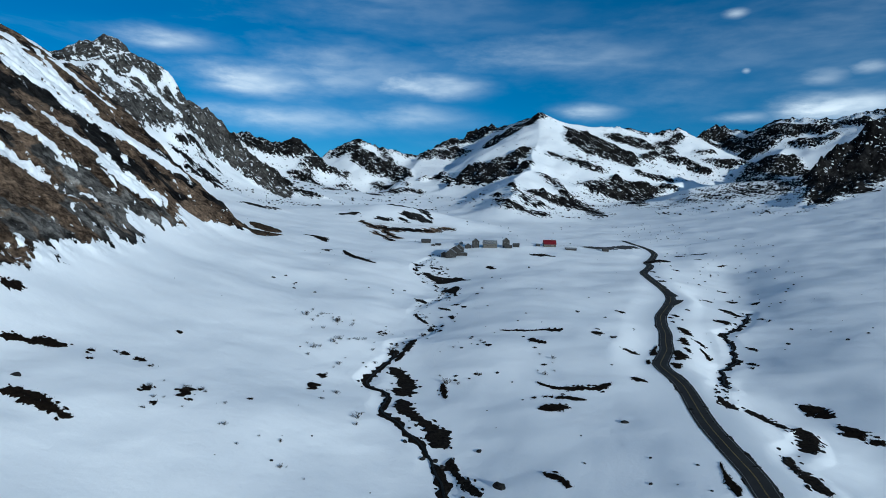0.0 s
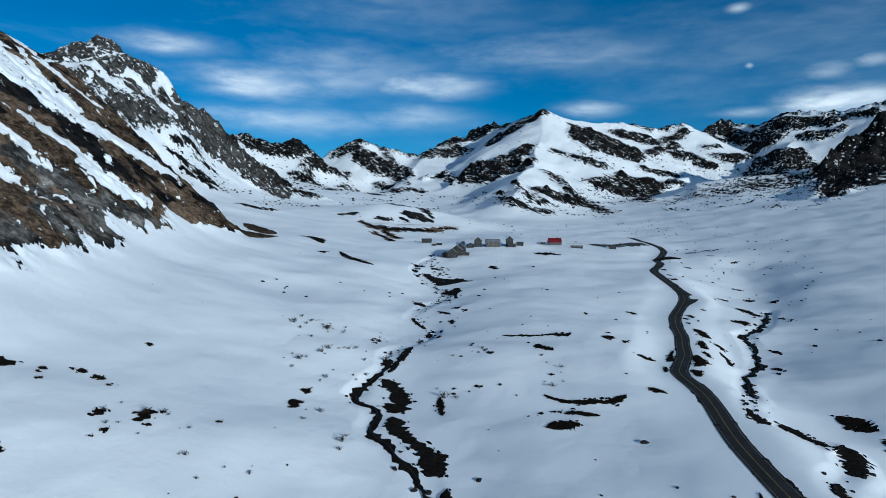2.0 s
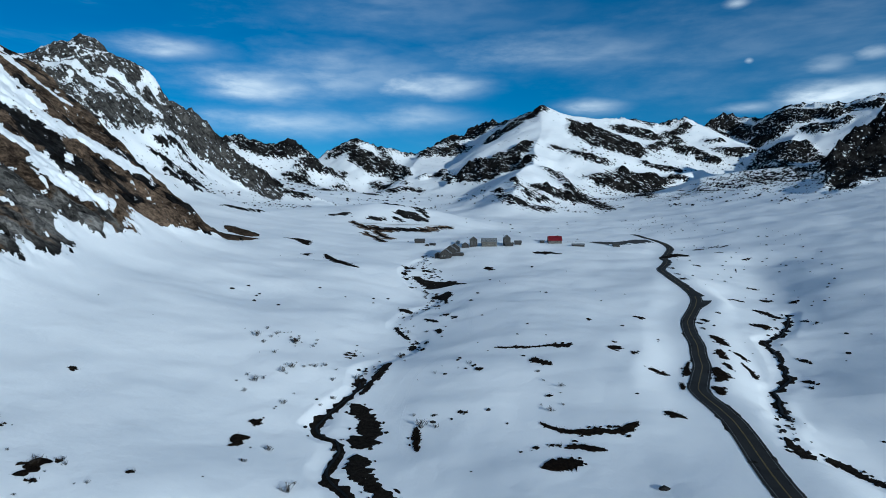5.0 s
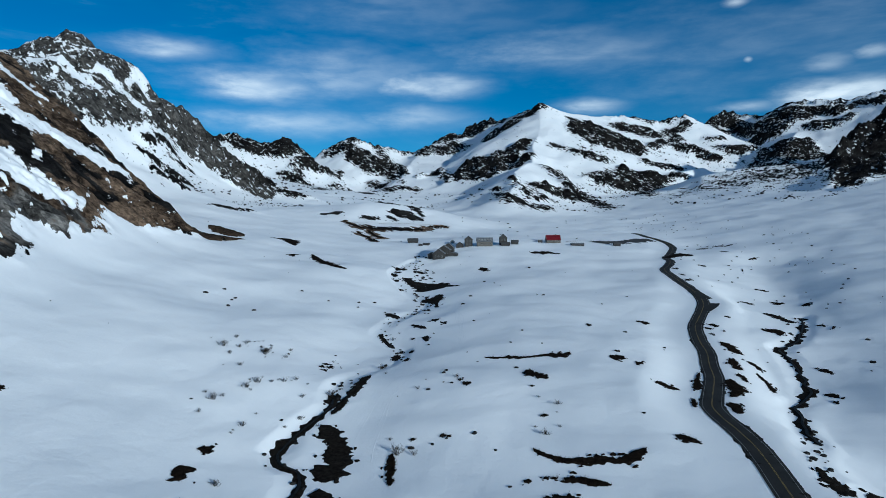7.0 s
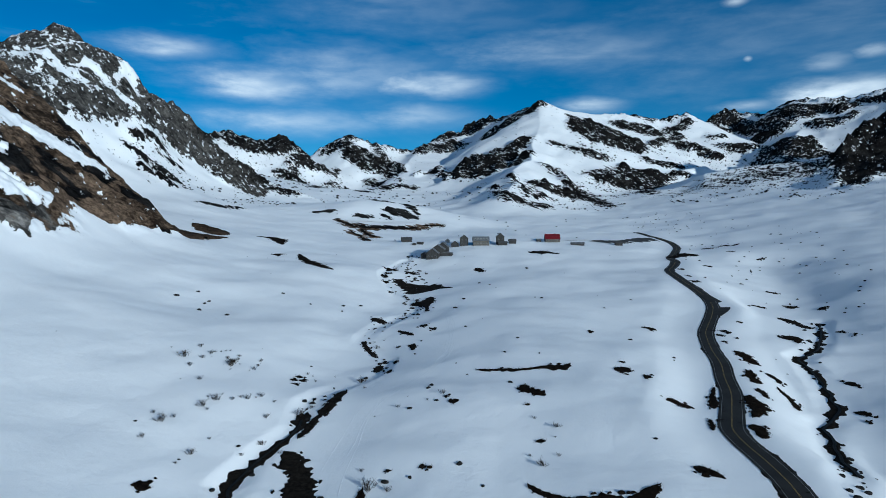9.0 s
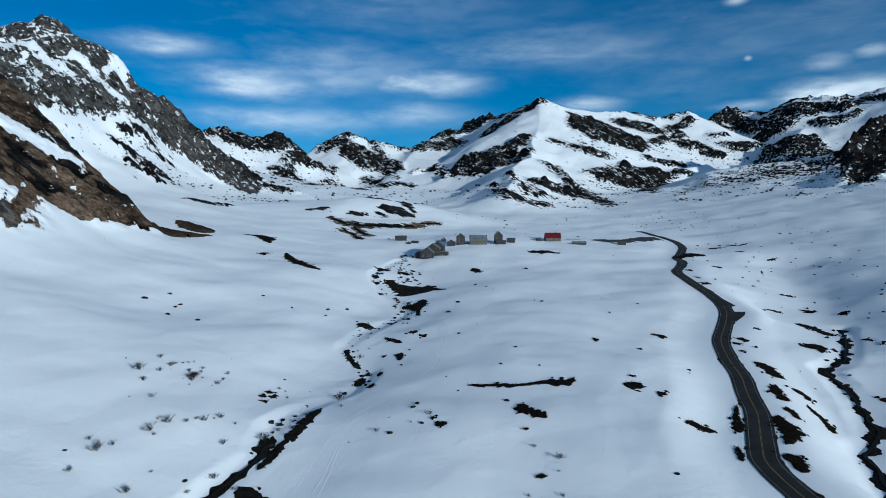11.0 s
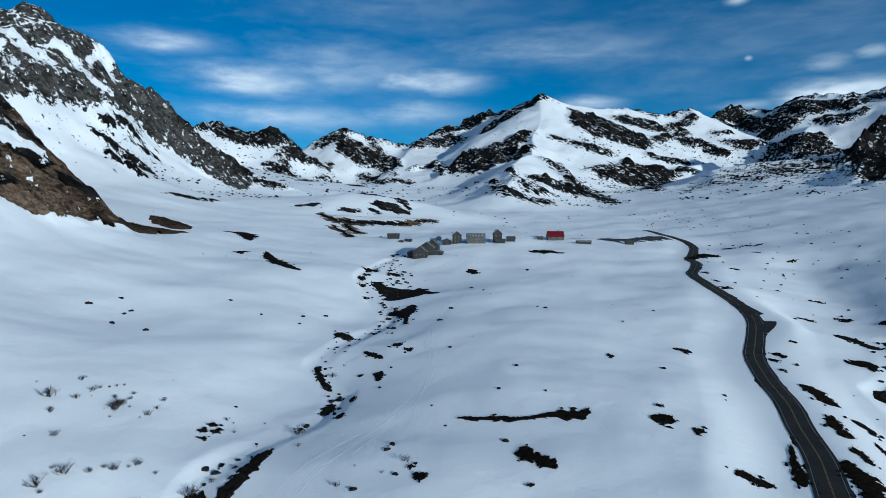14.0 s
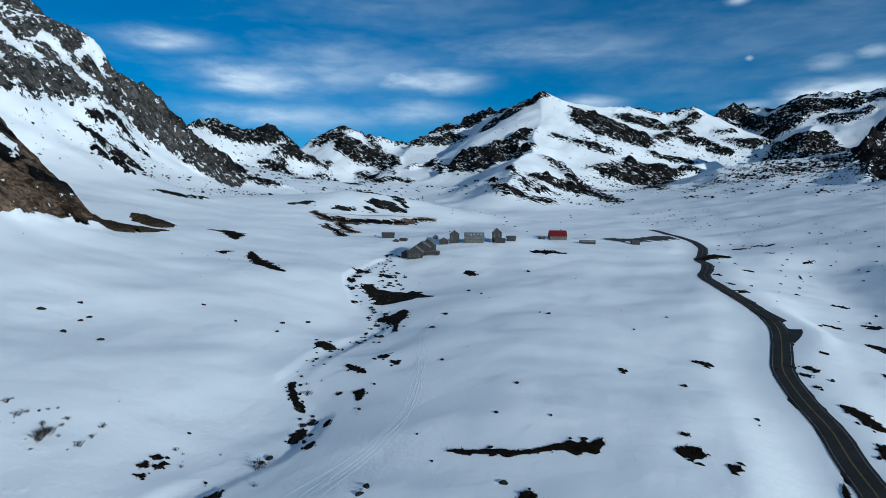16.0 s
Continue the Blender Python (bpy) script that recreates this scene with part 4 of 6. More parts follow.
# ---- patches of bare ground ----
def bare_strip(stations, seed, label, kind):
    """Bare ground along a line of (x, y, half breadth): ragged rims, a bumpy top, loose tussocks and dry grass round it."""
    rng = np.random.default_rng(seed)
    q = np.array(stations, float)
    length = float(np.hypot(*np.diff(q[:, :2], axis=0).T).sum())
    step = min(max(length / 70, 0.22), 0.8)
    p = smooth_line_wide(q, step)
    t = np.gradient(p[:, :2], axis=0)
    t /= np.linalg.norm(t, axis=1)[:, None] + 1e-9
    nrm = np.stack([-t[:, 1], t[:, 0]], 1)
    k = np.arange(len(p)) * step
    ends = np.minimum(ramp(k, -0.4 * step, 1.2 + 0.03 * length), ramp(k[-1] - k, -0.4 * step, 1.2 + 0.03 * length)) * 0.85 + 0.15
    rims = []
    for side in (0, 1):
        w = np.maximum(p[:, 2], 0.2)
        coarse = 2.0 if kind in ("spoil_bank", "rock_outcrop") else 1.35
        rough = coarse * (0.20 * fbm(k, k * 0 + 2.3 + side, 7.0, 3, seed + side, 0.6) + 0.26 * fbm(k, k * 0 + 5.1, 2.2, 2, seed + 9 + side, 0.7))
        tooth = np.convolve(rng.normal(0, 0.2, len(p) + 2), (0.3, 0.5, 0.3), "valid")
        rims.append(np.maximum(w * (1 + rough + tooth) * ends + 0.18 * rng.normal(0, 1, len(p)) * np.minimum(w, 1), 0.06))
    across = (1.0, 0.82, 0.55, 0.2, -0.2, -0.55, -0.82, -1.0)
    v = []
    for a in across:
        wob = (0.45 if abs(a) == 1 else 0.15) * step * rng.normal(0, 1, len(p))
        e = p[:, :2] + nrm * (a * (rims[0] if a > 0 else rims[1]))[:, None] + t * wob[:, None]
        z = GROUND_Z(e[:, 0].copy(), e[:, 1].copy())
        top = 0.2 + rng.normal(0, 0.08, len(p)) + 0.10 * fbm(e[:, 0], e[:, 1], 2.5, 2, seed)
        if kind in ("rock_outcrop", "heath_mound"):
            top = top + np.minimum(0.35 * p[:, 2], 3.0) * (1 - a * a) * (0.6 + 0.6 * rng.random(len(p)))
        v.append(np.column_stack([e, z + (top if abs(a) < 1 else -0.14)]))
    mid = p[len(p) // 2]
    base = np.array([mid[0], mid[1], ground_at(mid[0], mid[1])])
    me = grid_mesh(kind, np.stack(v, 1).reshape(-1, 3) - base, len(p), len(across))
    stuff = {"earth_bank": EARTH, "spoil_bank": HEATH, "heath_mound": TURF, "rock_outcrop": BOULDER}.get(kind, HEATH)
    me.materials.append(stuff)
    ob = new(kind, me)
    ob.location = base
    tagged(ob, label, kind.replace("_", " "), "bare patches in the snow")
    # tussocks and clods that stand loose beside the rim
    for _ in range(int(rng.integers(2, 5)) + int(min(length / 5, 7))):
        i, side = int(rng.integers(0, len(p))), int(rng.integers(0, 2))
        size = rng.uniform(0.12, 0.45) * min(max(p[i, 2], 0.5), 1.8)
        off = (rims[side][i] + rng.uniform(0.4, 2.2) * size) * (1 - 2 * side)
        c = p[i, :2] + nrm[i] * off + t[i] * rng.normal(0, 0.5)
        a = np.linspace(0, 2 * np.pi, 9, endpoint=False)
        r = size * (1 + 0.3 * rng.normal(0, 1, 9))
        turn = math.atan2(t[i, 1], t[i, 0])
        cx, cy = r * np.cos(a) * rng.uniform(1, 2.2), r * np.sin(a)
        ex, ey = c[0] + cx * math.cos(turn) - cy * math.sin(turn), c[1] + cx * math.sin(turn) + cy * math.cos(turn)
        ring = np.column_stack([ex, ey, GROUND_Z(ex.copy(), ey.copy()) - 0.1])
        inner = np.column_stack([c[0] + 0.55 * (ex - c[0]), c[1] + 0.55 * (ey - c[1]), GROUND_Z(ex.copy(), ey.copy()) + 0.12 + 0.4 * size * rng.random(9)])
        top = np.array([[c[0], c[1], ground_at(c[0], c[1]) + 0.15 + 0.5 * size]])
        faces = [(j, (j + 1) % 9, 9 + (j + 1) % 9, 9 + j) for j in range(9)] + [(9 + j, 9 + (j + 1) % 9, 18) for j in range(9)]
        obj_from("tussock", np.vstack([ring, inner, top]) - base, faces, stuff, ob)
    if kind not in ("heath_patch", "heath_spot"):
        return ob
    gv, gf = [], []
    rim = np.vstack([v[0], v[-1], v[1], v[-2]]) - base
    for _ in range(int(min(30 + 7 * length, 260))):
        g = rim[rng.integers(0, len(rim))] + [rng.normal(0, 0.2), rng.normal(0, 0.2), 0.05]
        h, a, lean = rng.uniform(0.25, 0.75), rng.uniform(0, 6.28), rng.uniform(0.1, 0.5)
        n = len(gv)
        gv += [g + [0.04 * math.cos(a), 0.04 * math.sin(a), -0.1], g - [0.04 * math.cos(a), 0.04 * math.sin(a), 0.1], g + [math.sin(a) * lean, -math.cos(a) * lean, h]]
        gf.append((n, n + 1, n + 2))
    tagged(obj_from("dry_grass", gv, gf, GRASS, ob, "dry brown grass"), kind="stuff")
    return ob


def smooth_line_wide(stations, step):
    """Evenly spaced (x, y, half breadth) on a smooth curve through the stations."""
    xy = smooth_line(stations[:, :2], step)
    s = np.concatenate([[0], np.cumsum(np.hypot(*np.diff(xy, axis=0).T))])
    at = [s[int(np.argmin(np.hypot(xy[:, 0] - a, xy[:, 1] - b)))] for a, b, _ in stations]
    return np.column_stack([xy, np.interp(s, at, stations[:, 2])])


def heath_patch(x, y, ax, ay, half, seed, label):
    """A ragged strip of bare ground with dry grass round its rim; (ax, ay) is half its length."""
    rng = np.random.default_rng(seed)
    half = 0.85 * half
    length = max(math.hypot(ax, ay), half)
    ux, uy = (ax / math.hypot(ax, ay), ay / math.hypot(ax, ay)) if ax or ay else (1, 0)
    blobs = [(0.0, 0.0, length, half, 110 if length > 4 else 40, 5)]
    for _ in range(int(rng.integers(4, 9)) + int(min(length * half / 6, 8))):
        a, d = rng.uniform(0, 6.28), rng.uniform(0.85, 1.35)
        size = rng.uniform(0.08, 0.42) * min(half, 3) + 0.15
        blobs.append((math.cos(a) * length * d, math.sin(a) * half * (d + 0.3), size * rng.uniform(1, 2), size, 12, 2))
    px, py, rim, faces, count = [], [], [], [], 0
    for off_l, off_w, size_l, size_w, around, rings in blobs:
        th = np.linspace(0, 2 * np.pi, around, endpoint=False)
        p1, p2, p3 = rng.uniform(0, 6.28, 3)
        rough_rim = rng.normal(0, 0.3 if around > 100 else 0.2, around + 4)
        shape = 1 + 0.17 * np.sin(2 * th + p1) + 0.13 * np.sin(3 * th + p2) + 0.09 * np.sin(7 * th + p3) + (rough_rim[:-4] + rough_rim[1:-3] + rough_rim[2:-2] + rough_rim[3:-1] + rough_rim[4:]) / 5
        c, q = np.cos(th), np.sin(th)
        along = c * size_l * (0.7 + 0.3 * shape)
        taper = np.clip(1 + rng.uniform(-0.5, 0.5) * c, 0.4, 1.5)
        across = q * size_w * shape * taper + rng.uniform(-0.35, 0.35) * size_w * np.cos(along / size_l * 2.5)
        cx, cy = x + off_l * ux - off_w * uy, y + off_l * uy + off_w * ux
        px.append(np.array([cx])), py.append(np.array([cy])), rim.append(np.array([0.0]))
        for k in range(1, rings + 1):
            f = k / rings
            wob = 1 + rng.normal(0, 0.03, around)
            px.append(cx + (along * ux - across * uy) * f * wob)
            py.append(cy + (along * uy + across * ux) * f * wob)
            rim.append(np.full(around, f))
        faces += [(count, count + 1 + i, count + 1 + (i + 1) % around) for i in range(around)]
        for k in range(rings - 1):
            a, b = count + 1 + k * around, count + 1 + (k + 1) * around
            faces += [(a + i, b + i, b + (i + 1) % around, a + (i + 1) % around) for i in range(around)]
        count += 1 + rings * around
    rim = np.concatenate(rim)
    px, py = np.concatenate(px), np.concatenate(py)
    z = GROUND_Z(px.copy(), py.copy())
    lift = 0.22 + rng.normal(0, 0.07, len(px))
    lift[rim > 0.99] = -0.12
    v = np.column_stack([px - x, py - y, z + lift])
    base = ground_at(x, y)
    v[:, 2] -= base
    pieces, start = [], 0
    for blob in blobs:
        size = 1 + blob[4] * blob[5]
        pieces.append((start, start + size))
        start += size
    ob = obj_from("heath_patch", v[: pieces[0][1]], [f for f in faces if max(f) < pieces[0][1]], HEATH)
    for lo, hi in pieces[1:]:
        obj_from("tussock", v[lo:hi], [tuple(i - lo for i in f) for f in faces if lo <= min(f) and max(f) < hi], HEATH, ob)
    ob.location = (x, y, base)
    tagged(ob, label, "heath patch", "bare patches in the snow")
    # dry grass leaning out over the rim
    gv, gf = [], []
    for _ in range(int(min(30 + 6 * length * half, 220))):
        i = rng.integers(1, len(px))
        q = v[i] + [rng.normal(0, 0.25), rng.normal(0, 0.25), 0]
        h, a = rng.uniform(0.2, 0.6), rng.uniform(0, 6.28)
        lean = rng.uniform(0.1, 0.45)
        w = 0.035
        k = len(gv)
        gv += [q + [math.cos(a) * w, math.sin(a) * w, -0.1], q - [math.cos(a) * w, math.sin(a) * w, 0.1], q + [math.sin(a) * lean, -math.cos(a) * lean, h]]
        gf.append((k, k + 1, k + 2))
    tagged(obj_from("dry_grass", gv, gf, GRASS, ob, "dry brown grass"), kind="stuff")
    return ob


WEST_HEATH = [
    [(-151.3, 201.9, 2.7), (-147.6, 204.8, 2.8), (-143.5, 207.4, 3.4), (-139.4, 210.3, 4.4), (-135.6, 211.2, 3.7), (-134.1, 210.9, 1.3)],
    [(-126.6, 168.6, 2.9), (-122.4, 169.6, 2.8), (-116.6, 168.3, 3.3), (-112.5, 167.1, 2.6), (-108.2, 165.4, 1.8), (-104.2, 164.1, 1.6), (-103, 164.7, 0.7)],
    [(-173.8, 232.5, 3.8), (-172, 235.9, 4.2), (-172.6, 242.3, 0.9)],
    [(-113.5, 219.2, 0.7), (-110.7, 217.8, 1.7), (-108.4, 216.7, 0.9)],
    [(-148.7, 684.4, 3.1), (-143.4, 677.2, 15), (-138.4, 671.3, 7.9), (-127.3, 645.6, 1.2)],
    [(-101.9, 604.4, 1.3), (-91.5, 579.8, 4.1), (-82.1, 564.1, 6.8), (-74.7, 552.1, 4.9), (-67, 544.1, 2.9), (-60.2, 540.1, 2)],
]
BROOK_BANKS = [
    [(-23.4, 274.4, 2.2), (-19.7, 269.8, 3.2), (-15.6, 263.1, 4.5), (-14.9, 256.5, 4.8), (-13.5, 249.9, 3.7), (-15.2, 243.7, 4.9), (-15.2, 238.6, 2.5)],
    [(-15.4, 235, 1.4), (-14.2, 228.7, 3.5), (-13, 223.2, 4.1), (-10.3, 218.4, 2.8), (-6.6, 213.2, 2.4), (-3.1, 208.8, 2.6), (-0.8, 204.3, 3.8), (0.5, 200, 4.8), (1.3, 195.6, 4), (2.6, 191.3, 2.3)],
    [(4.4, 185.2, 0.8), (4.1, 180.6, 1.8), (5.2, 176.6, 1.4), (6.6, 172.1, 1.3), (8, 168.5, 2.1), (10.1, 164.6, 1.7), (12.3, 159.7, 1.4)],
    [(-14.3, 318.9, 1.6), (-15.3, 306.9, 2.2), (-17.7, 298.4, 1.9), (-19.5, 289.7, 1.7), (-21.2, 281.7, 1.3)],
]
BROOK_BANKS_B = [
    [(-10.9, 526.3, 7.1), (-7.8, 526.6, 5.3), (-4.8, 536.6, 10.6), (0.4, 532.7, 13.9), (5.5, 529.4, 21.4), (8.7, 528.6, 23.7), (11.6, 532.2, 11), (14.8, 538.6, 5.4), (18.4, 537.1, 2.2)],
    [(11.7, 491.6, 1.3), (10.3, 482.3, 4.3), (9.1, 474.8, 5.4), (9.6, 467.7, 2.9), (10.2, 457.5, 1), (10.2, 448.3, 0.6)],
    [(-16.9, 553.5, 3.2), (-13.1, 550.7, 8.7), (-10.6, 551.7, 7.4)],
    [(0.1, 475.8, 2.3), (3.1, 477.9, 3.8), (5.6, 480, 4.1)],
    [(-19.6, 431.2, 1.9), (-17.6, 431.4, 5.5), (-14.6, 431, 5.8), (-12.8, 433.2, 4.3)],
    [(-2.1, 404.4, 0.5), (0.3, 399.7, 1.4), (3.4, 395.7, 1.5), (6.4, 392.1, 0.6)],
]
BROOK_BANKS_C = [
    [(7.2, 379, 0.8), (6.9, 375.1, 1.7), (7.1, 371.7, 1.3), (7, 369.2, 0.5)],
    [(8.7, 410.7, 1.6), (10.9, 408.8, 3.6), (12.5, 408.8, 1.8)],
    [(13.4, 403.5, 0.8), (15, 401.2, 1.5), (16.6, 398.9, 0.9)],
]
BROOK_OPENINGS = [
    [(-17.6, 389.2, 1.6), (-16.3, 384.9, 1.5), (-14.6, 380.6, 1.4), (-12.7, 375.8, 1.3), (-10.4, 371.5, 1.5), (-7.9, 366.8, 1.2)],
    [(-3.7, 360.4, 1.1), (-4.6, 358.2, 1.7)],
    [(-5.4, 355.9, 1.8), (-5.5, 352.3, 1.9), (-5.7, 349, 1.7), (-6.3, 346, 1.7)],
    [(0.7, 359.2, 0.9), (0.9, 353.6, 0.7)],
    [(0.1, 343.9, 1.1), (-0.3, 341.2, 1.2), (-0.9, 338.8, 1)],
    [(-22.8, 312.2, 0.9), (-23.4, 310.4, 0.5)],
    [(-25.1, 294.7, 1.7), (-23.4, 296.2, 3.2), (-20.9, 297.1, 5.2)],
]
MIDDLE_HEATH = [
    [(32.9, 330.5, 0.5), (36.7, 330, 1.2), (40.5, 329.4, 1.3), (44.2, 328.9, 1.6), (47.2, 328.3, 1.4), (51.7, 328.7, 0.8), (55, 330.1, 1), (57.7, 331, 1.8), (61, 331.4, 3), (65, 332.2, 3.4), (67.3, 333.4, 1.8), (69.4, 336.4, 0.3)],
    [(85.7, 333.4, 1.2), (86.7, 332.2, 3.4), (88.5, 331.7, 4.8), (90, 330.8, 3.6), (91.2, 330.3, 2)],
    [(94.1, 326.5, 1.1), (95.2, 325.3, 2.2), (96.6, 324.2, 0.8)],
    [(122.1, 411.4, 1.5), (124.1, 409, 2.3), (126.8, 406.6, 1.9)],
    [(45.6, 308.6, 2.3), (47.8, 308.3, 4), (50.3, 305.9, 2.6), (52.7, 303.7, 2.6), (54, 301.1, 1.1)],
    [(94.7, 305.1, 0.9), (98.2, 305.6, 2.3), (100.5, 304.4, 3), (103.1, 304.2, 1.6)],
]
MIDDLE_HEATH_B = [
    [(84.2, 258, 1.7), (85.6, 256.8, 2.5), (87.4, 255.6, 2.4), (88.9, 254.1, 1.3), (89.9, 252.7, 0.5)],
    [(41.7, 251.1, 0.9), (44, 247.8, 1.2), (48.8, 243.9, 1.4), (54.5, 243, 1.7), (59.1, 242.8, 2.3), (63.7, 242.3, 2.4), (68.2, 244.4, 2), (73, 249.2, 0.6)],
    [(47.2, 235.3, 1.5), (50.3, 233.8, 1.8), (54.5, 232.2, 1.8), (58.2, 230.9, 1.1)],
    [(37.4, 220.8, 1.5), (41.1, 222.5, 2.8), (45, 223.6, 4.1), (48.2, 223.2, 3.5), (49, 222.1, 1.3)],
    [(30.9, 170.5, 0.9), (32.9, 167.9, 1.8), (35, 166.4, 1.4), (36.4, 162.7, 1.1), (37.7, 161.4, 1.2)],
    [(98.3, 658.6, 3), (104.7, 663.3, 7.3), (111.2, 662.6, 10.9), (119.6, 660.5, 6.1), (124, 655.9, 2.4)],
]
MIDDLE_HEATH_C = [
    [(47.1, 311.6, 0.7), (48.8, 311.6, 1.5), (49.8, 311.1, 1)],
    [(1.5, 254.1, 1), (1.6, 248, 1.4), (2.3, 241.1, 1.1), (2.5, 235.9, 0.7)],
]
EAST_OPENINGS = [
    [(213.3, 454.9, 3.5), (217.5, 449.7, 4.1), (219.7, 442.6, 2.8), (221, 434.4, 3.7)],
    [(114.7, 240.1, 1.2), (113.8, 234.9, 1.4), (113.9, 229.4, 3.5), (115.6, 226.5, 4.9)],
    [(119.8, 229.1, 3.5), (123.8, 227.5, 2.6), (126.3, 220, 1.8), (129.8, 216.8, 2.9)],
    [(134, 217.8, 4.5), (133.7, 213.1, 5.2), (132.4, 208.6, 4.5), (129, 202.9, 3.6), (127.1, 198.6, 4.5), (128.2, 196.6, 4.7)],
    [(111.7, 184.2, 0.7), (107.8, 179, 2.3), (105.9, 174.3, 2.2), (106.2, 170.7, 3.8), (106, 166.7, 3.3), (106.2, 163.1, 2.9), (105.8, 159.4, 2.2), (105.9, 155.9, 2.4)],
]
ROADSIDE_HEATH = [
    [(189.1, 407, 2.9), (192.9, 408.3, 5.8), (196.9, 408.8, 3.8), (192.8, 399, 0.3)],
    [(154.8, 249.1, 2.8), (158.5, 249.4, 6.4), (160.2, 246.4, 6.1), (161.7, 243, 4.8), (163.3, 240.2, 1.6)],
    [(155.5, 224.2, 4), (159.4, 224.4, 8.5), (160.2, 221, 4.5), (161.8, 219.6, 2.5)],
    [(160.3, 216.5, 1.5), (161.2, 213.8, 2.7), (163.5, 213.3, 2.3)],
    [(121.1, 329.2, 0.5), (114.8, 316.1, 1.2), (112.5, 310.5, 2), (110.1, 304.9, 1.4)],
    [(104.2, 294.2, 0.7), (102.7, 289.4, 0.9), (101, 284.5, 0.6)],
    [(150.8, 376, 1.8), (152.2, 372.2, 3.3), (151.9, 365.4, 2.9), (149.9, 358.2, 3.5)],
    [(143.4, 348.2, 1.8), (141, 340.6, 2.5), (138.9, 334.1, 2.5)],
]
ROADSIDE_HEATH_B = [
    [(136.9, 328.1, 1.5), (136.2, 322.9, 1.5), (135.4, 318.5, 0.9)],
    [(129.4, 319.9, 1.2), (127.2, 314, 2.7), (126.9, 309.5, 4.2), (124.3, 303.9, 2.6), (118.8, 296.3, 0.8)],
    [(115.2, 289.3, 2.3), (114.3, 283.6, 1.9), (112.5, 277.9, 1.3)],
    [(148.5, 336.3, 0.9), (148.4, 330, 1.4), (147.6, 323, 1.5), (145.2, 317.4, 1)],
    [(83.9, 172.8, 0.4), (82, 166.4, 0.5), (81, 160.5, 1.1), (80.1, 155.4, 1.3), (78.9, 151.8, 0.9)],
    [(225, 655.7, 3.5), (237.8, 669, 6), (249.7, 679.1, 9.2), (261.5, 681.7, 6.7)],
]
# small bare spots: middle (x, y), half length, half breadth
SPOTS = [(-127.3, 214, 1.3, 2.1), (-122.2, 205.1, 0.9, 1.4), (-121.5, 219.9, 0.8, 1.2), (-117.8, 219.4, 1.8, 1.9), (-104.8, 212.3, 0.8, 1.4), (-114.4, 257.7, 1.5, 1.6), (-96.3, 192.2, 1.4, 2.9), (-89.6, 183.3, 1.1, 1.6), (-90.7, 178.9, 0.6, 0.7), (-85.2, 196.4, 1.6, 3.9), (-82.2, 201.6, 0.8, 1.1), (-65.3, 202.3, 1, 1.3), (-81.5, 191.4, 0.9, 1.3), (-50.4, 232.9, 1.6, 4.1), (-49.7, 247.8, 2.1, 2.3), (-34.4, 328, 1.3, 2), (-33.8, 332.8, 1.4, 1.4), (-31.5, 328.9, 1.1, 2.1), (-32.4, 323.3, 1, 1.4), (16.1, 260.8, 0.9, 1.6), (17.8, 260.3, 0.6, 1.2), (7.2, 260.9, 0.9, 0.7), (22.2, 303.7, 0.9, 1.4), (24.4, 299.2, 1.6, 2.1)]
SPOTS_B = [(48.3, 272.6, 1.4, 1.2), (47.6, 295.3, 0.9, 0.7), (0.1, 377.4, 1, 1.4), (90.4, 340.8, 1.2, 1.3), (90.1, 390.2, 1.4, 1.9), (48.1, 588.3, 3, 6), (-6.7, 586.5, 3.8, 7.7), (-24.4, 593.5, 4.6, 8), (-23.5, 567.8, 3.1, 3.2), (-24.9, 555.2, 2.4, 4.3), (-22.3, 539.1, 1.8, 3.9), (-16.2, 512.7, 1.9, 2), (-115.3, 589.7, 1.8, 7.3), (184.8, 346.1, 1.6, 3.6), (229.1, 421.6, 1.2, 3.7), (250.9, 472.4, 1.6, 2.5), (169, 317.3, 1.7, 3.3), (165.2, 310.5, 1, 1.6), (152.7, 346.1, 1.7, 3.9), (38, 234.2, 0.9, 2), (42.8, 235.9, 0.7, 1.3), (45, 235.9, 0.9, 1.2), (5.1, 376.9, 0.4, 1.4), (162.5, 409.2, 1.6, 3.8)]
SPOTS_C = [(157, 402.8, 1.6, 2.5), (178.3, 426.8, 1.4, 2), (153.4, 391.4, 1.1, 1.9)]
BOULDERS = [(-129.6, 179.2, 1.7), (17.9, 164.3, 2.1), (13.4, 188.9, 1.1), (59.7, 162.1, 0.8), (66.4, 208.2, 1.4), (6.9, 256.4, 1.2), (13.1, 257.2, 0.7), (25.7, 261.1, 0.9), (10.7, 295.4, 0.9), (19, 300.9, 0.8), (16.9, 316, 1), (31.1, 251.1, 0.6), (79.6, 272, 0.7), (44.3, 315.9, 0.9), (45.6, 350.2, 0.8), (59.5, 349, 0.7), (53.7, 373.8, 0.8), (44.3, 316.1, 0.8), (29.7, 326.5, 0.5), (25.8, 339.9, 0.45), (15.9, 312.8, 1), (105.5, 379.8, 1.2), (118, 360.4, 0.8), (8.5, 362.6, 0.8), (-120.2, 420.5, 1.6), (-115.9, 437.6, 1.2), (-101.4, 404.5, 1.5), (-105.3, 420.4, 1.2), (-105.4, 426.1, 1.2), (-86.3, 401, 1.3), (-75.3, 460.4, 1.2), (-54.9, 443.5, 0.9)]
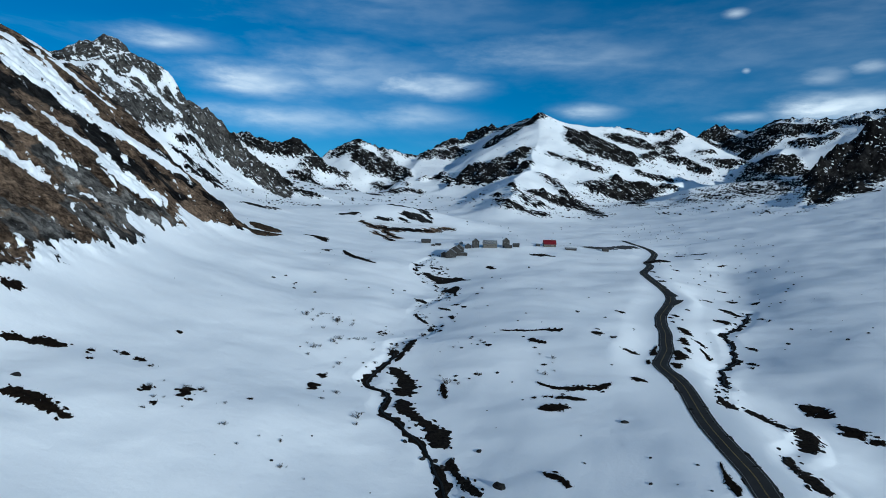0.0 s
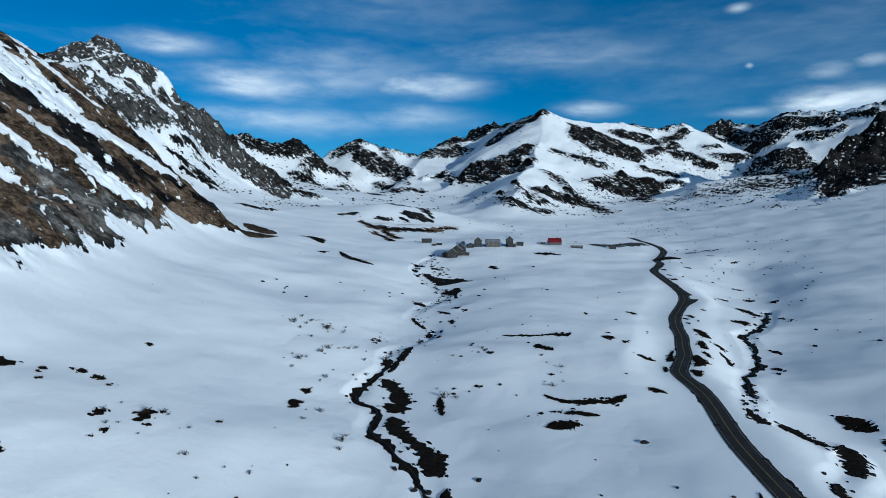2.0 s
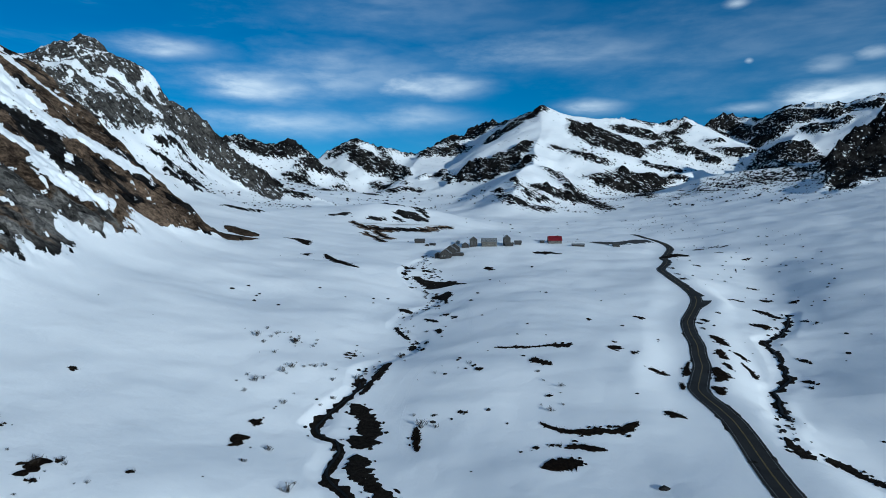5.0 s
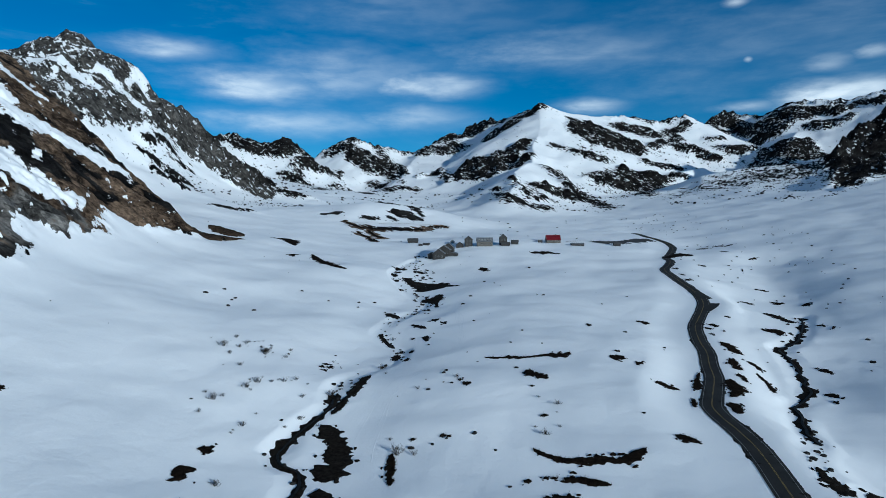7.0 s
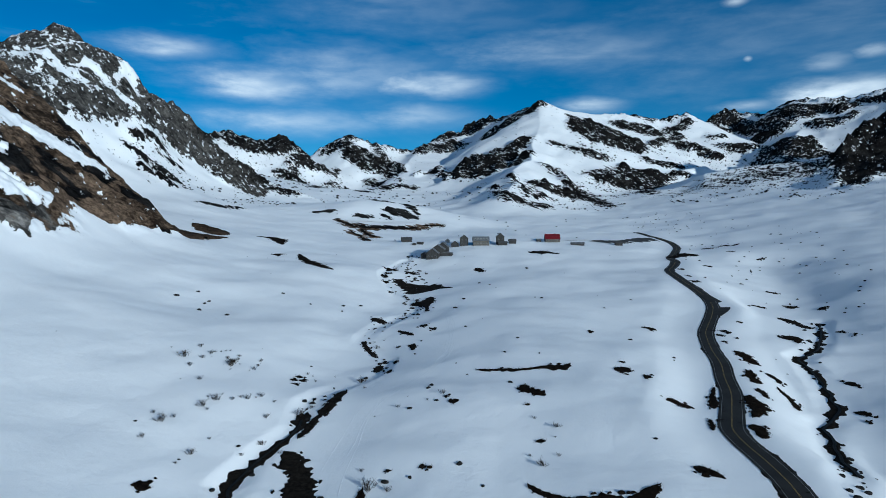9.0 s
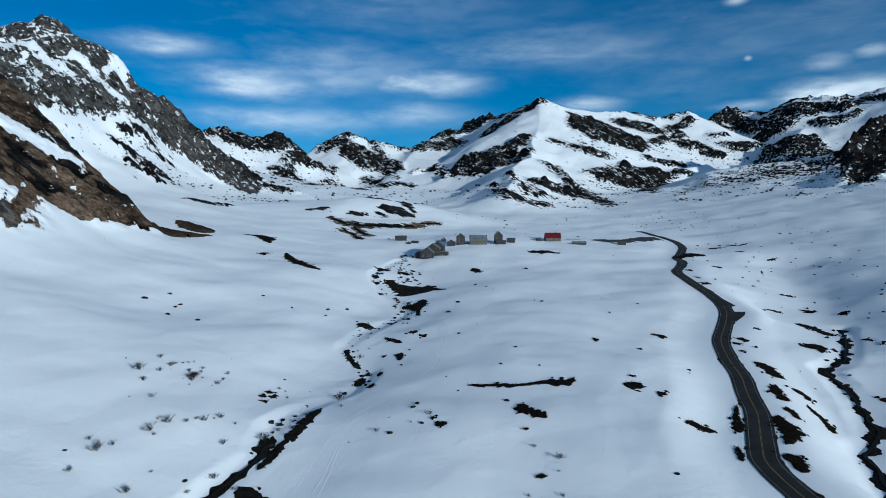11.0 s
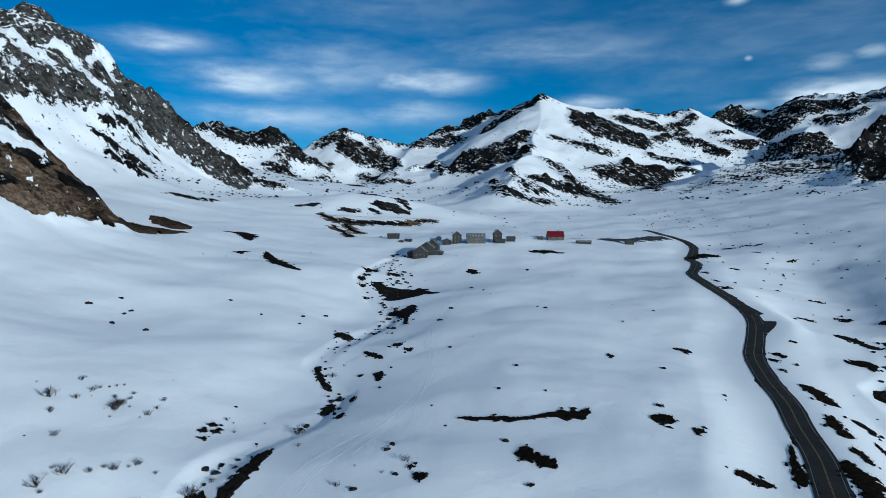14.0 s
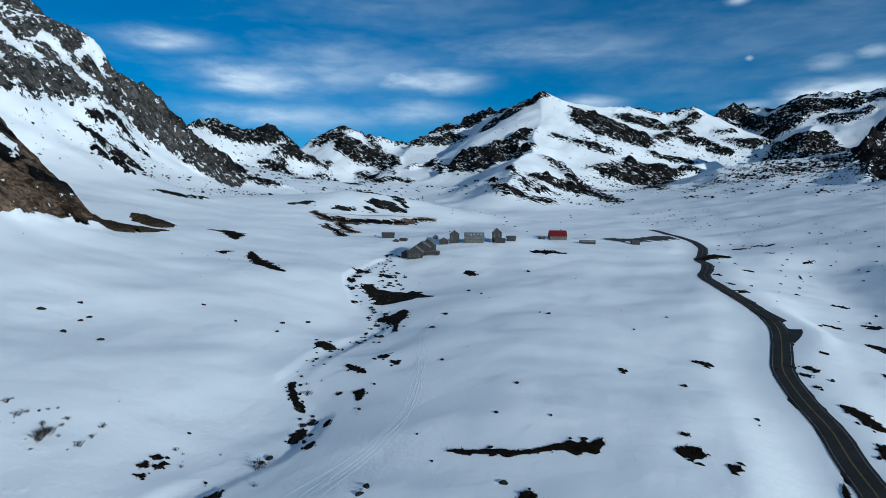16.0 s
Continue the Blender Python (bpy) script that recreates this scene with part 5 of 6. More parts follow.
BOULDERS_B = [(-37.9, 452.1, 1.2), (-29.5, 462.8, 1.3), (-36.4, 438.6, 0.8), (31.2, 400, 0.9), (75.9, 474.7, 0.8), (79.3, 471.5, 1.2), (26.6, 447.4, 1.5), (32, 470.8, 1.5), (86.4, 591.8, 1.8), (112, 449.7, 0.8), (133.5, 470.7, 0.8), (45, 532.8, 1.2), (51.2, 517.6, 1)]
SHRUBS = [(-71, 194.6, 1.1), (-65.8, 180, 1.8), (-48.6, 179.2, 1.5), (-44.5, 165.4, 1.6), (-29, 209.4, 3.1), (-74.9, 328.3, 3.9), (-58.5, 328.5, 3.8), (-59.7, 279, 3.1), (-53.1, 291.3, 2.9), (-45.7, 265.9, 2.3), (-40.6, 230.7, 2.4), (-85.8, 198.8, 2.8), (-96.1, 194.3, 1.9), (-91.4, 187.3, 1.4), (-58.4, 331.4, 3), (-50.9, 296.7, 2.9), (-39.2, 304.3, 1.9), (-24.7, 298.1, 3.4), (-30.5, 277.2, 2.2), (-42.5, 300.7, 2.1), (20.7, 306.7, 1.9), (-74.4, 341.4, 1.9), (-58.1, 333, 2.4), (-68.6, 336.8, 1.9), (-65, 342.4, 0.8), (-63.7, 344, 0.8), (-49.7, 335.2, 1.4), (-10.3, 331.9, 2.9), (-9.9, 379.5, 2.2), (-31.7, 337.8, 1.2), (46.8, 260, 2.6), (-27.1, 330.5, 0.9)]
SHRUBS_B = [(3, 253.8, 3.7), (6.6, 297.4, 1.4), (54, 280.3, 2.1)]
SLOPE_HEATH = [(290, 724, 7.3, 4.7, 3.9), (315, 742, 5.4, 0.6, 4.1), (325, 739, 5.8, 4.2, 2.5), (295, 684, 2.5, -2.6, 2.8), (308, 654, 4.8, 1.6, 2.1), (241, 610, 3.9, -1.3, 2.3), (196, 526, 2.3, 0.8, 3.7), (208, 583, 1.4, -0.1, 2.8), (200, 549, -0.1, -3.7, 1.3), (276, 609, -2, -4.6, 0.7), (251, 528, 4, 1.4, 2.6), (238, 486, 2.1, 0.1, 2.4), (217, 483, 3.5, -2.2, 2.2), (230, 413, 2.7, 2.9, 0.9), (241, 489, 3.4, -2.1, 2.3), (252, 475, 0.5, -2, 2.9)]
for rows, kind, label in (
    (WEST_HEATH, "heath_patch", "dark bare heath patch melted out of the western snow slope"),
    (BROOK_BANKS + BROOK_BANKS_B + BROOK_BANKS_C, "earth_bank", "steep black bare earth bank beside the brook"),
    (BROOK_OPENINGS, "earth_bank", "black wet gap where the brook opens the snow"),
    (MIDDLE_HEATH + MIDDLE_HEATH_B + MIDDLE_HEATH_C, "heath_patch", "dark strip of bare heath with dry grass in the snow"),
    (EAST_OPENINGS, "earth_bank", "dark stony gap along the eastern brook"),
    (ROADSIDE_HEATH + ROADSIDE_HEATH_B, "heath_patch", "dark bare earth and grass near the road"),
):
    for k, row in enumerate(rows):
        bare_strip(row, int(abs(row[0][0]) * 31 + row[0][1]), label, kind)
for x, y, half_x, half_y in SPOTS + SPOTS_B + SPOTS_C:
    bare_strip([(x - half_x, y - 0.2 * half_y, 0.45 * half_y), (x - 0.55 * half_x, y, 0.9 * half_y), (x, y + 0.1 * half_y, half_y), (x + 0.6 * half_x, y, 0.8 * half_y), (x + half_x, y + 0.15 * half_y, 0.4 * half_y)], int(abs(x) * 13 + y), "small dark spot of bare heath in the snow", "heath_spot")
for x, y, ax, ay, half in SLOPE_HEATH:
    heath_patch(x, y, ax, ay, half, int(abs(x) * 31 + y), "thin dark strip of bare ground on the eastern snow slope")

# waste rock tipped below the mine terrace, and crags on the knoll
MOUNDS = [
    [(-212.2, 621.5, 1.1), (-200, 611.1, 12.9), (-189.2, 605.8, 22.5), (-181.5, 602.2, 23.3), (-178.4, 601.4, 17.2)],
    [(-219.8, 672.1, 2.9), (-210.6, 670, 8.4), (-197.6, 661.9, 14.5), (-184.1, 650.1, 8.6), (-181.6, 648.4, 2.6)],
]
for rows, kind, label in ((MOUNDS, "heath_mound", "steep brown heath mound at the foot of the wall"), (SPOIL, "spoil_bank", "dark brown spoil bank on the mine terrace"), (KNOLL_ROCK, "rock_outcrop", "dark rock outcrop on the snowy knoll")):
    for row in rows:
        bare_strip([(a, b, w if kind == "heath_mound" else 0.35 * w) for a, b, w in row], int(abs(row[0][0]) * 17 + row[0][1]), label, kind)


# ---- boulders ----
def boulder_mesh(seed):
    rng = np.random.default_rng(seed)
    bm = bmesh.new()
    bmesh.ops.create_icosphere(bm, subdivisions=2, radius=1.0)
    turn = rng.uniform(0, 9, 3)
    for v in bm.verts:
        n = noise.noise(v.co * 1.1 + Vector(turn)) * 0.45 + noise.noise(v.co * 2.9 + Vector(turn)) * 0.18
        v.co *= 1 + n
        v.co.z = max(v.co.z * 0.62, -0.35)
    me = bpy.data.meshes.new("boulder")
    bm.to_mesh(me)
    bm.free()
    me.materials.append(BOULDER)
    return me


BOULDER_MESHES = [boulder_mesh(k) for k in range(6)]


def boulder(x, y, size, k, label="dark granite boulder standing out of the snow"):
    ob = new("boulder", BOULDER_MESHES[k % 6])
    turn = (k * 2.399) % 6.283
    ob.matrix_world = Matrix.LocRotScale((x, y, ground_at(x, y) - 0.02 * size), Euler((0, 0, turn)), (size, size * (0.6 + 0.3 * ((k * 7) % 5) / 5), size * 0.9))
    return tagged(ob, label, "boulder", "boulders on the snow")


for k, (x, y, size) in enumerate(BOULDERS + BOULDERS_B):
    boulder(x, y, size, k)
rng = np.random.default_rng(12)
for k in range(60):
    y = 150 + 560 * rng.random() ** 1.2
    x = rng.uniform(-0.42, 0.52) * y + rng.normal(0, 8)
    near_road = nearest_on(np.array([x]), np.array([y]), ROAD_LINE)[0][0]
    if near_road > 9:
        boulder(x, y, rng.uniform(0.25, 0.7), k + 3, "small dark stone poking out of the snow")
for k in range(60):
    y = rng.uniform(760, 1150)
    x = rng.uniform(-0.16, 0.5) * y
    if nearest_on(np.array([x]), np.array([y]), ROAD_LINE)[0][0] > 12:
        boulder(x, y, rng.uniform(0.6, 1.9), k + 5, "dark rock half buried in the snow slope")
# strewn rocks on the moraine and the upper slopes, too many to count
def strewn(name, seed, count, spots, label):
    rng = np.random.default_rng(seed)
    bm = bmesh.new()
    bmesh.ops.create_icosphere(bm, subdivisions=1, radius=1.0)
    ball = np.array([v.co[:] for v in bm.verts])
    tris = np.array([[v.index for v in f.verts] for f in bm.faces])
    bm.free()
    verts, faces = [], []
    per = count // len(spots)
    for cx, cy, ax, ay, bx, by, small, large in spots:
        u, v = rng.uniform(-1, 1, (2, per * 3))
        x, y = cx + ax * u + bx * v, cy + ay * u + by * v
        keep = (fbm(x, y, 60, 3, seed) + rng.normal(0, 0.25, len(x)) > 0.0) & (u * u + v * v < 1.1)
        x, y = x[keep][:per], y[keep][:per]
        z = GROUND_Z(x.copy(), y.copy())
        size = small + (large - small) * rng.random(len(x)) ** 3
        for q in range(len(x)):
            f = ball * (1 + rng.normal(0, 0.16, (len(ball), 1))) * [size[q], size[q] * rng.uniform(0.6, 1.1), size[q] * rng.uniform(0.45, 0.8)]
            a = rng.uniform(0, 6.28)
            verts.append(np.column_stack([f[:, 0] * math.cos(a) - f[:, 1] * math.sin(a) + x[q], f[:, 0] * math.sin(a) + f[:, 1] * math.cos(a) + y[q], f[:, 2] + z[q] + 0.1 * size[q]]))
            faces.append(tris + len(ball) * (len(verts) - 1))
    ob = obj_from(name, np.vstack(verts).tolist(), np.vstack(faces).tolist(), BOULDER)
    return tagged(ob, label, "rocks", kind="stuff")


strewn("scree", 71, 2600, [
    (800, 1400, 150, -90, -90, -200, 0.8, 4.5), (620, 1330, 160, 20, -40, -130, 0.8, 3.5), (700, 1150, 130, 60, -30, -90, 0.6, 3.0),
    (-150, 1450, 260, 60, 10, -260, 1.0, 4.5), (250, 1350, 150, 40, -20, -140, 0.8, 4.0), (420, 1560, 140, 60, -30, -120, 0.8, 3.5),
    (-330, 1010, 110, 60, 20, -70, 0.6, 3.0), (560, 1980, 170, 80, -40, -150, 1.0, 4.5), (900, 2050, 220, 60, -30, -150, 1.0, 4.5), (-420, 1750, 200, 80, 0, -160, 1.0, 4.5),
], "dark rocks strewn over the snowy mountain slopes")
# stones along both brooks and on the far slopes, joined
def stones(name, places, label):
    rng = np.random.default_rng(5)
    verts, faces, count = [], [], 0
    for k, (x, y, size) in enumerate(places):
        me = BOULDER_MESHES[k % 6]
        co = np.array([q.co[:] for q in me.vertices]) * [size, size * rng.uniform(0.6, 1.0), size * 0.9]
        a = rng.uniform(0, 6.28)
        verts.append(np.column_stack([co[:, 0] * math.cos(a) - co[:, 1] * math.sin(a) + x, co[:, 0] * math.sin(a) + co[:, 1] * math.cos(a) + y, co[:, 2] + ground_at(x, y) + 0.1 * size]))
        faces += [tuple(i + count for i in p.vertices) for p in me.polygons]
        count += len(co)
    return tagged(obj_from(name, np.vstack(verts).tolist(), faces, BOULDER), label, "stones", kind="stuff")


places = []
for line, n in ((BROOK_LINE, 110), (EAST_LINE, 80)):
    for k in range(n):
        q = line[int(rng.integers(2, len(line) - 1))]
        places.append((q[0] + rng.normal(0, 2.2), q[1] + rng.normal(0, 2.5), rng.uniform(0.3, 1.1)))
for k in range(90):
    f = rng.random()
    places.append((-2 - 14 * f + abs(rng.normal(0, 7)), 430 + 230 * f, rng.uniform(0.4, 1.5)))
places = [p for p in places if nearest_on(np.array([p[0]]), np.array([p[1]]), ROAD_LINE)[0][0] > 8]
stones("brook_stones", places, "wet dark stones along the snowy brook banks")
places = []
for k in range(150):
    y = rng.uniform(330, 1100)
    places.append((float(np.interp(y, [p[1] for p in ROAD], [p[0] for p in ROAD])) + rng.uniform(10, 150), y, rng.uniform(0.3, 1.3)))
stones("slope_stones", places, "dark stones scattered on the eastern snow slope")


# ---- shrubs ----
def shrub_mesh(seed):
    rng = np.random.default_rng(seed)
    v, f = [], []

    def twig(a, b, r0, r1):
        k = len(v)
        d = (b - a) / np.linalg.norm(b - a)
        side = np.cross(d, [0.3, 0.2, 1.0] if abs(d[2]) < 0.9 else [1.0, 0, 0])
        side /= np.linalg.norm(side)
        up = np.cross(d, side)
        for p, r in ((a, r0), (b, r1)):
            for i in range(3):
                t = i * 2.094
                v.append(p + r * (math.cos(t) * side + math.sin(t) * up))
        for i in range(3):
            f.append((k + i, k + (i + 1) % 3, k + 3 + (i + 1) % 3, k + 3 + i))

    for _ in range(18):
        a = rng.uniform(0, 6.28)
        root = np.array([rng.normal(0, 0.18), rng.normal(0, 0.18), -0.15])
        lean = rng.uniform(0.15, 0.9)
        tip = root + np.array([math.cos(a) * lean, math.sin(a) * lean, rng.uniform(0.45, 1.0)])
        mid = (root + tip) / 2 + rng.normal(0, 0.06, 3)
        twig(root, mid, 0.03, 0.022)
        twig(mid, tip, 0.022, 0.01)
        for _ in range(5):
            s = rng.uniform(0.3, 1.0)
            p = mid + (tip - mid) * s
            twig(p, p + np.array([rng.normal(0, 0.22), rng.normal(0, 0.22), rng.uniform(0.05, 0.35)]), 0.013, 0.006)
    me = bpy.data.meshes.new("shrub")
    me.from_pydata([tuple(p) for p in v], [], f)
    me.materials.append(TWIG)
    return me


SHRUB_MESHES = [shrub_mesh(k) for k in range(4)]


def shrub(x, y, size, k):
    ob = new("shrub", SHRUB_MESHES[k % 4])
    ob.matrix_world = Matrix.LocRotScale((x, y, ground_at(x, y)), Euler((0, 0, k * 1.7)), (size, size, size * 0.9))
    return tagged(ob, "leafless dark willow shrub sticking out of the snow", "shrub", "bare willow shrubs")


for k, (x, y, size) in enumerate(SHRUBS + SHRUBS_B):
    shrub(x, y, size * 0.8, k)
    for j in range(2):
        shrub(x + rng.normal(0, 5), y + rng.normal(0, 6), size * rng.uniform(0.25, 0.5), k + j)

# ---- the mine buildings ----
BOARDS = simple_material("weathered_boards", (0.012, 0.0118, 0.0118), (0.042, 0.040, 0.039), 0.8, 0.85, 0.4, 0.03, stretch=(1, 1, 0.15))
TAN_BOARDS = simple_material("tan_boards", (0.045, 0.042, 0.037), (0.115, 0.106, 0.093), 0.8, 0.85, 0.4, 0.03, stretch=(1, 1, 0.15))
OLD_ROOF = simple_material("grey_tin_roof", (0.075, 0.082, 0.09), (0.2, 0.212, 0.228), 0.5, 0.6, 0.4, 0.03, metal=0.3)
DARK_ROOF = simple_material("dark_felt_roof", (0.025, 0.026, 0.028), (0.06, 0.06, 0.062), 0.6, 0.85, 0.4, 0.03)
RED_ROOF = simple_material("red_tin_roof", (0.07, 0.003, 0.006), (0.14, 0.007, 0.012), 0.5, 0.5, 0.3, 0.02)
PANE = simple_material("dark_window_pane", (0.01, 0.012, 0.015), (0.03, 0.035, 0.04), 0.5, 0.15, 0.1, 0.01)
FRAME = simple_material("white_window_frame", (0.2, 0.2, 0.195), (0.32, 0.32, 0.31), 1.0, 0.7, 0.2, 0.01)


def box_bm(x0, y0, z0, x1, y1, z1, bm=None):
    bm = bm or bmesh.new()
    p = [bm.verts.new((x, y, z)) for z in (z0, z1) for y in (y0, y1) for x in (x0, x1)]
    for f in ((0, 2, 3, 1), (4, 5, 7, 6), (0, 1, 5, 4), (2, 6, 7, 3), (0, 4, 6, 2), (1, 3, 7, 5)):
        bm.faces.new([p[i] for i in f])
    return bm


def walls_bm(w, d, h, rise, along_x):
    """A closed shell with gables; the ridge runs along x or along y."""
    bm = bmesh.new()
    x, y = w / 2, d / 2
    low = [bm.verts.new((sx * x, sy * y, -1.5)) for sx, sy in ((-1, -1), (1, -1), (1, 1), (-1, 1))]
    top = [bm.verts.new((sx * x, sy * y, h)) for sx, sy in ((-1, -1), (1, -1), (1, 1), (-1, 1))]
    ends = ((-x, 0), (x, 0)) if along_x else ((0, -y), (0, y))
    r = [bm.verts.new((ex, ey, h + rise)) for ex, ey in ends]
    bm.faces.new(low[::-1])
    if along_x:
        bm.faces.new([low[0], low[1], top[1], top[0]]), bm.faces.new([low[2], low[3], top[3], top[2]])
        bm.faces.new([low[1], low[2], top[2], r[1], top[1]]), bm.faces.new([low[3], low[0], top[0], r[0], top[3]])
        bm.faces.new([top[0], top[1], r[1], r[0]]), bm.faces.new([top[2], top[3], r[0], r[1]])
    else:
        bm.faces.new([low[1], low[2], top[2], top[1]]), bm.faces.new([low[3], low[0], top[0], top[3]])
        bm.faces.new([low[0], low[1], top[1], r[0], top[0]]), bm.faces.new([low[2], low[3], top[3], r[1], top[2]])
        bm.faces.new([top[1], top[2], r[1], r[0]]), bm.faces.new([top[3], top[0], r[0], r[1]])
    return bm


def roof_bm(w, d, h, rise, along_x, over=0.45, thick=0.22):
    """Two pitched slabs that meet at the ridge."""
    bm = bmesh.new()
    span, run = (d / 2, w / 2) if along_x else (w / 2, d / 2)
    drop = over * rise / span
    for side in (-1, 1):
        sec = [(0, h + rise + 0.05), (side * (span + over), h - drop + 0.05), (side * (span + over), h - drop + 0.05 + thick), (0, h + rise + 0.05 + thick)]
        rings = []
        for e in (-run - over, run + over):
            rings.append([bm.verts.new((e, s, z) if along_x else (s, e, z)) for s, z in sec])
        a, b = rings
        for i in range(4):
            bm.faces.new([a[i], a[(i + 1) % 4], b[(i + 1) % 4], b[i]])
        bm.faces.new(a[::-1]), bm.faces.new(b)
    bmesh.ops.recalc_face_normals(bm, faces=bm.faces[:])
    return bm


def window_on(house, x, y, z, w, h, facing):
    """A framed window on the front (facing 'y', towards -y) or on a side ('x', +1 or -1)."""
    pane_bm, bar = bmesh.new(), 0.1
    if facing == "y":
        frame_bm = box_bm(x - w / 2 - bar, y - 0.08, z - h / 2 - bar, x + w / 2 + bar, y + 0.05, z + h / 2 + bar)
        box_bm(x - w / 2, y - 0.1, z - h / 2, x + w / 2, y, z + h / 2, pane_bm)
    else:
        s = facing
        frame_bm = box_bm(min(x, x + 0.08 * s), y - w / 2 - bar, z - h / 2 - bar, max(x, x + 0.08 * s), y + w / 2 + bar, z + h / 2 + bar)
        box_bm(min(x, x + 0.1 * s), y - w / 2, z - h / 2, max(x, x + 0.1 * s), y + w / 2, z + h / 2, pane_bm)
    win = part("window", frame_bm, FRAME, house, "white window frame")
    part("pane", pane_bm, PANE, win, "dark window pane")


def house(name, x, y, w, d, h, rise, label, along_x=False, turn=0.0, wall=None, roof=None, windows=(), door=None, chimney=None, category="house", lift=0.0):
    """A gabled house at a place on the ground, front towards -y."""
    ob = new(name)
    ob.matrix_world = pose(x, y, ground_at(x, y) + lift, 0, 0, turn)
    tagged(ob, label, category, "mine buildings")
    part("wall", walls_bm(w, d, h, rise, along_x), wall or BOARDS, ob)
    part("roof", roof_bm(w, d, h, rise, along_x), roof or OLD_ROOF, ob, "tin roof")
    for wx, wz, ww, wh in windows:
        window_on(ob, wx, -d / 2, wz, ww, wh, "y")
    if windows:
        for k in (-0.25, 0.25):
            window_on(ob, w / 2, d * k, h * 0.55, 0.9, 1.2, 1)
    if door:
        part("door", box_bm(door - 0.55, -d / 2 - 0.07, 0.0, door + 0.55, -d / 2 + 0.05, 2.1), DARK_ROOF, ob, "dark plank door")
    if chimney is not None:
        part("chimney", box_bm(chimney - 0.4, -0.4, h, chimney + 0.4, 0.4, h + rise + 1.2), BOARDS, ob, "brick chimney")
    return ob


# the mill: gabled blocks stepping up the slope, with a lower wing
mill = new("mill")
mill.matrix_world = pose(9, 643, ground_at(9, 640), 0, 0, -8)
tagged(mill, "large weathered grey mill with stepped gables", "mill", "mine buildings")
for dx, dy, w, d, h, rise in ((0, 0, 11, 9, 5.0, 4.2), (3.5, 9, 12, 10, 8.0, 4.2), (6.5, 19, 10, 10, 10.0, 4.0), (12, 8, 9, 8, 4.6, 0.9), (-8, 4, 6, 9, 4.0, 1.6)):
    for name, bm, mat, label in (("wall", walls_bm(w, d, h, rise, False), BOARDS, ""), ("roof", roof_bm(w, d, h, rise, False), OLD_ROOF, "grey tin roof")):
        for v in bm.verts:
            v.co += Vector((dx, dy, 0.0))
        part(name, bm, mat, mill, label)
for wx in (-3.2, 0, 3.2):
    window_on(mill, wx, -4.5, 2.4, 1.1, 1.4, "y")
window_on(mill, 12, 4.0, 2.4, 1.1, 1.2, "y")

house("shed", 29.5, 697, 7.5, 7, 2.6, 2.6, "dark weathered gabled shed half sunk in snow", wall=BOARDS, roof=DARK_ROOF, category="shed")
house("bunkhouse", 38.5, 701, 8.0, 9, 7.0, 3.2, "tall narrow grey gabled bunkhouse", windows=((-1.8, 2.2, 1, 1.3), (1.8, 2.2, 1, 1.3), (-1.8, 5.0, 1, 1.3), (1.8, 5.0, 1, 1.3)), category="bunkhouse")
long_house = house("bunkhouse", 55, 698, 16.0, 9, 4.6, 3.6, "long tan bunkhouse with a row of dormers", along_x=True, wall=TAN_BOARDS, roof=OLD_ROOF, windows=((-6, 2.4, 1, 1.3), (-3, 2.4, 1, 1.3), (0, 2.4, 1, 1.3), (3, 2.4, 1, 1.3), (6, 2.4, 1, 1.3)), category="bunkhouse")
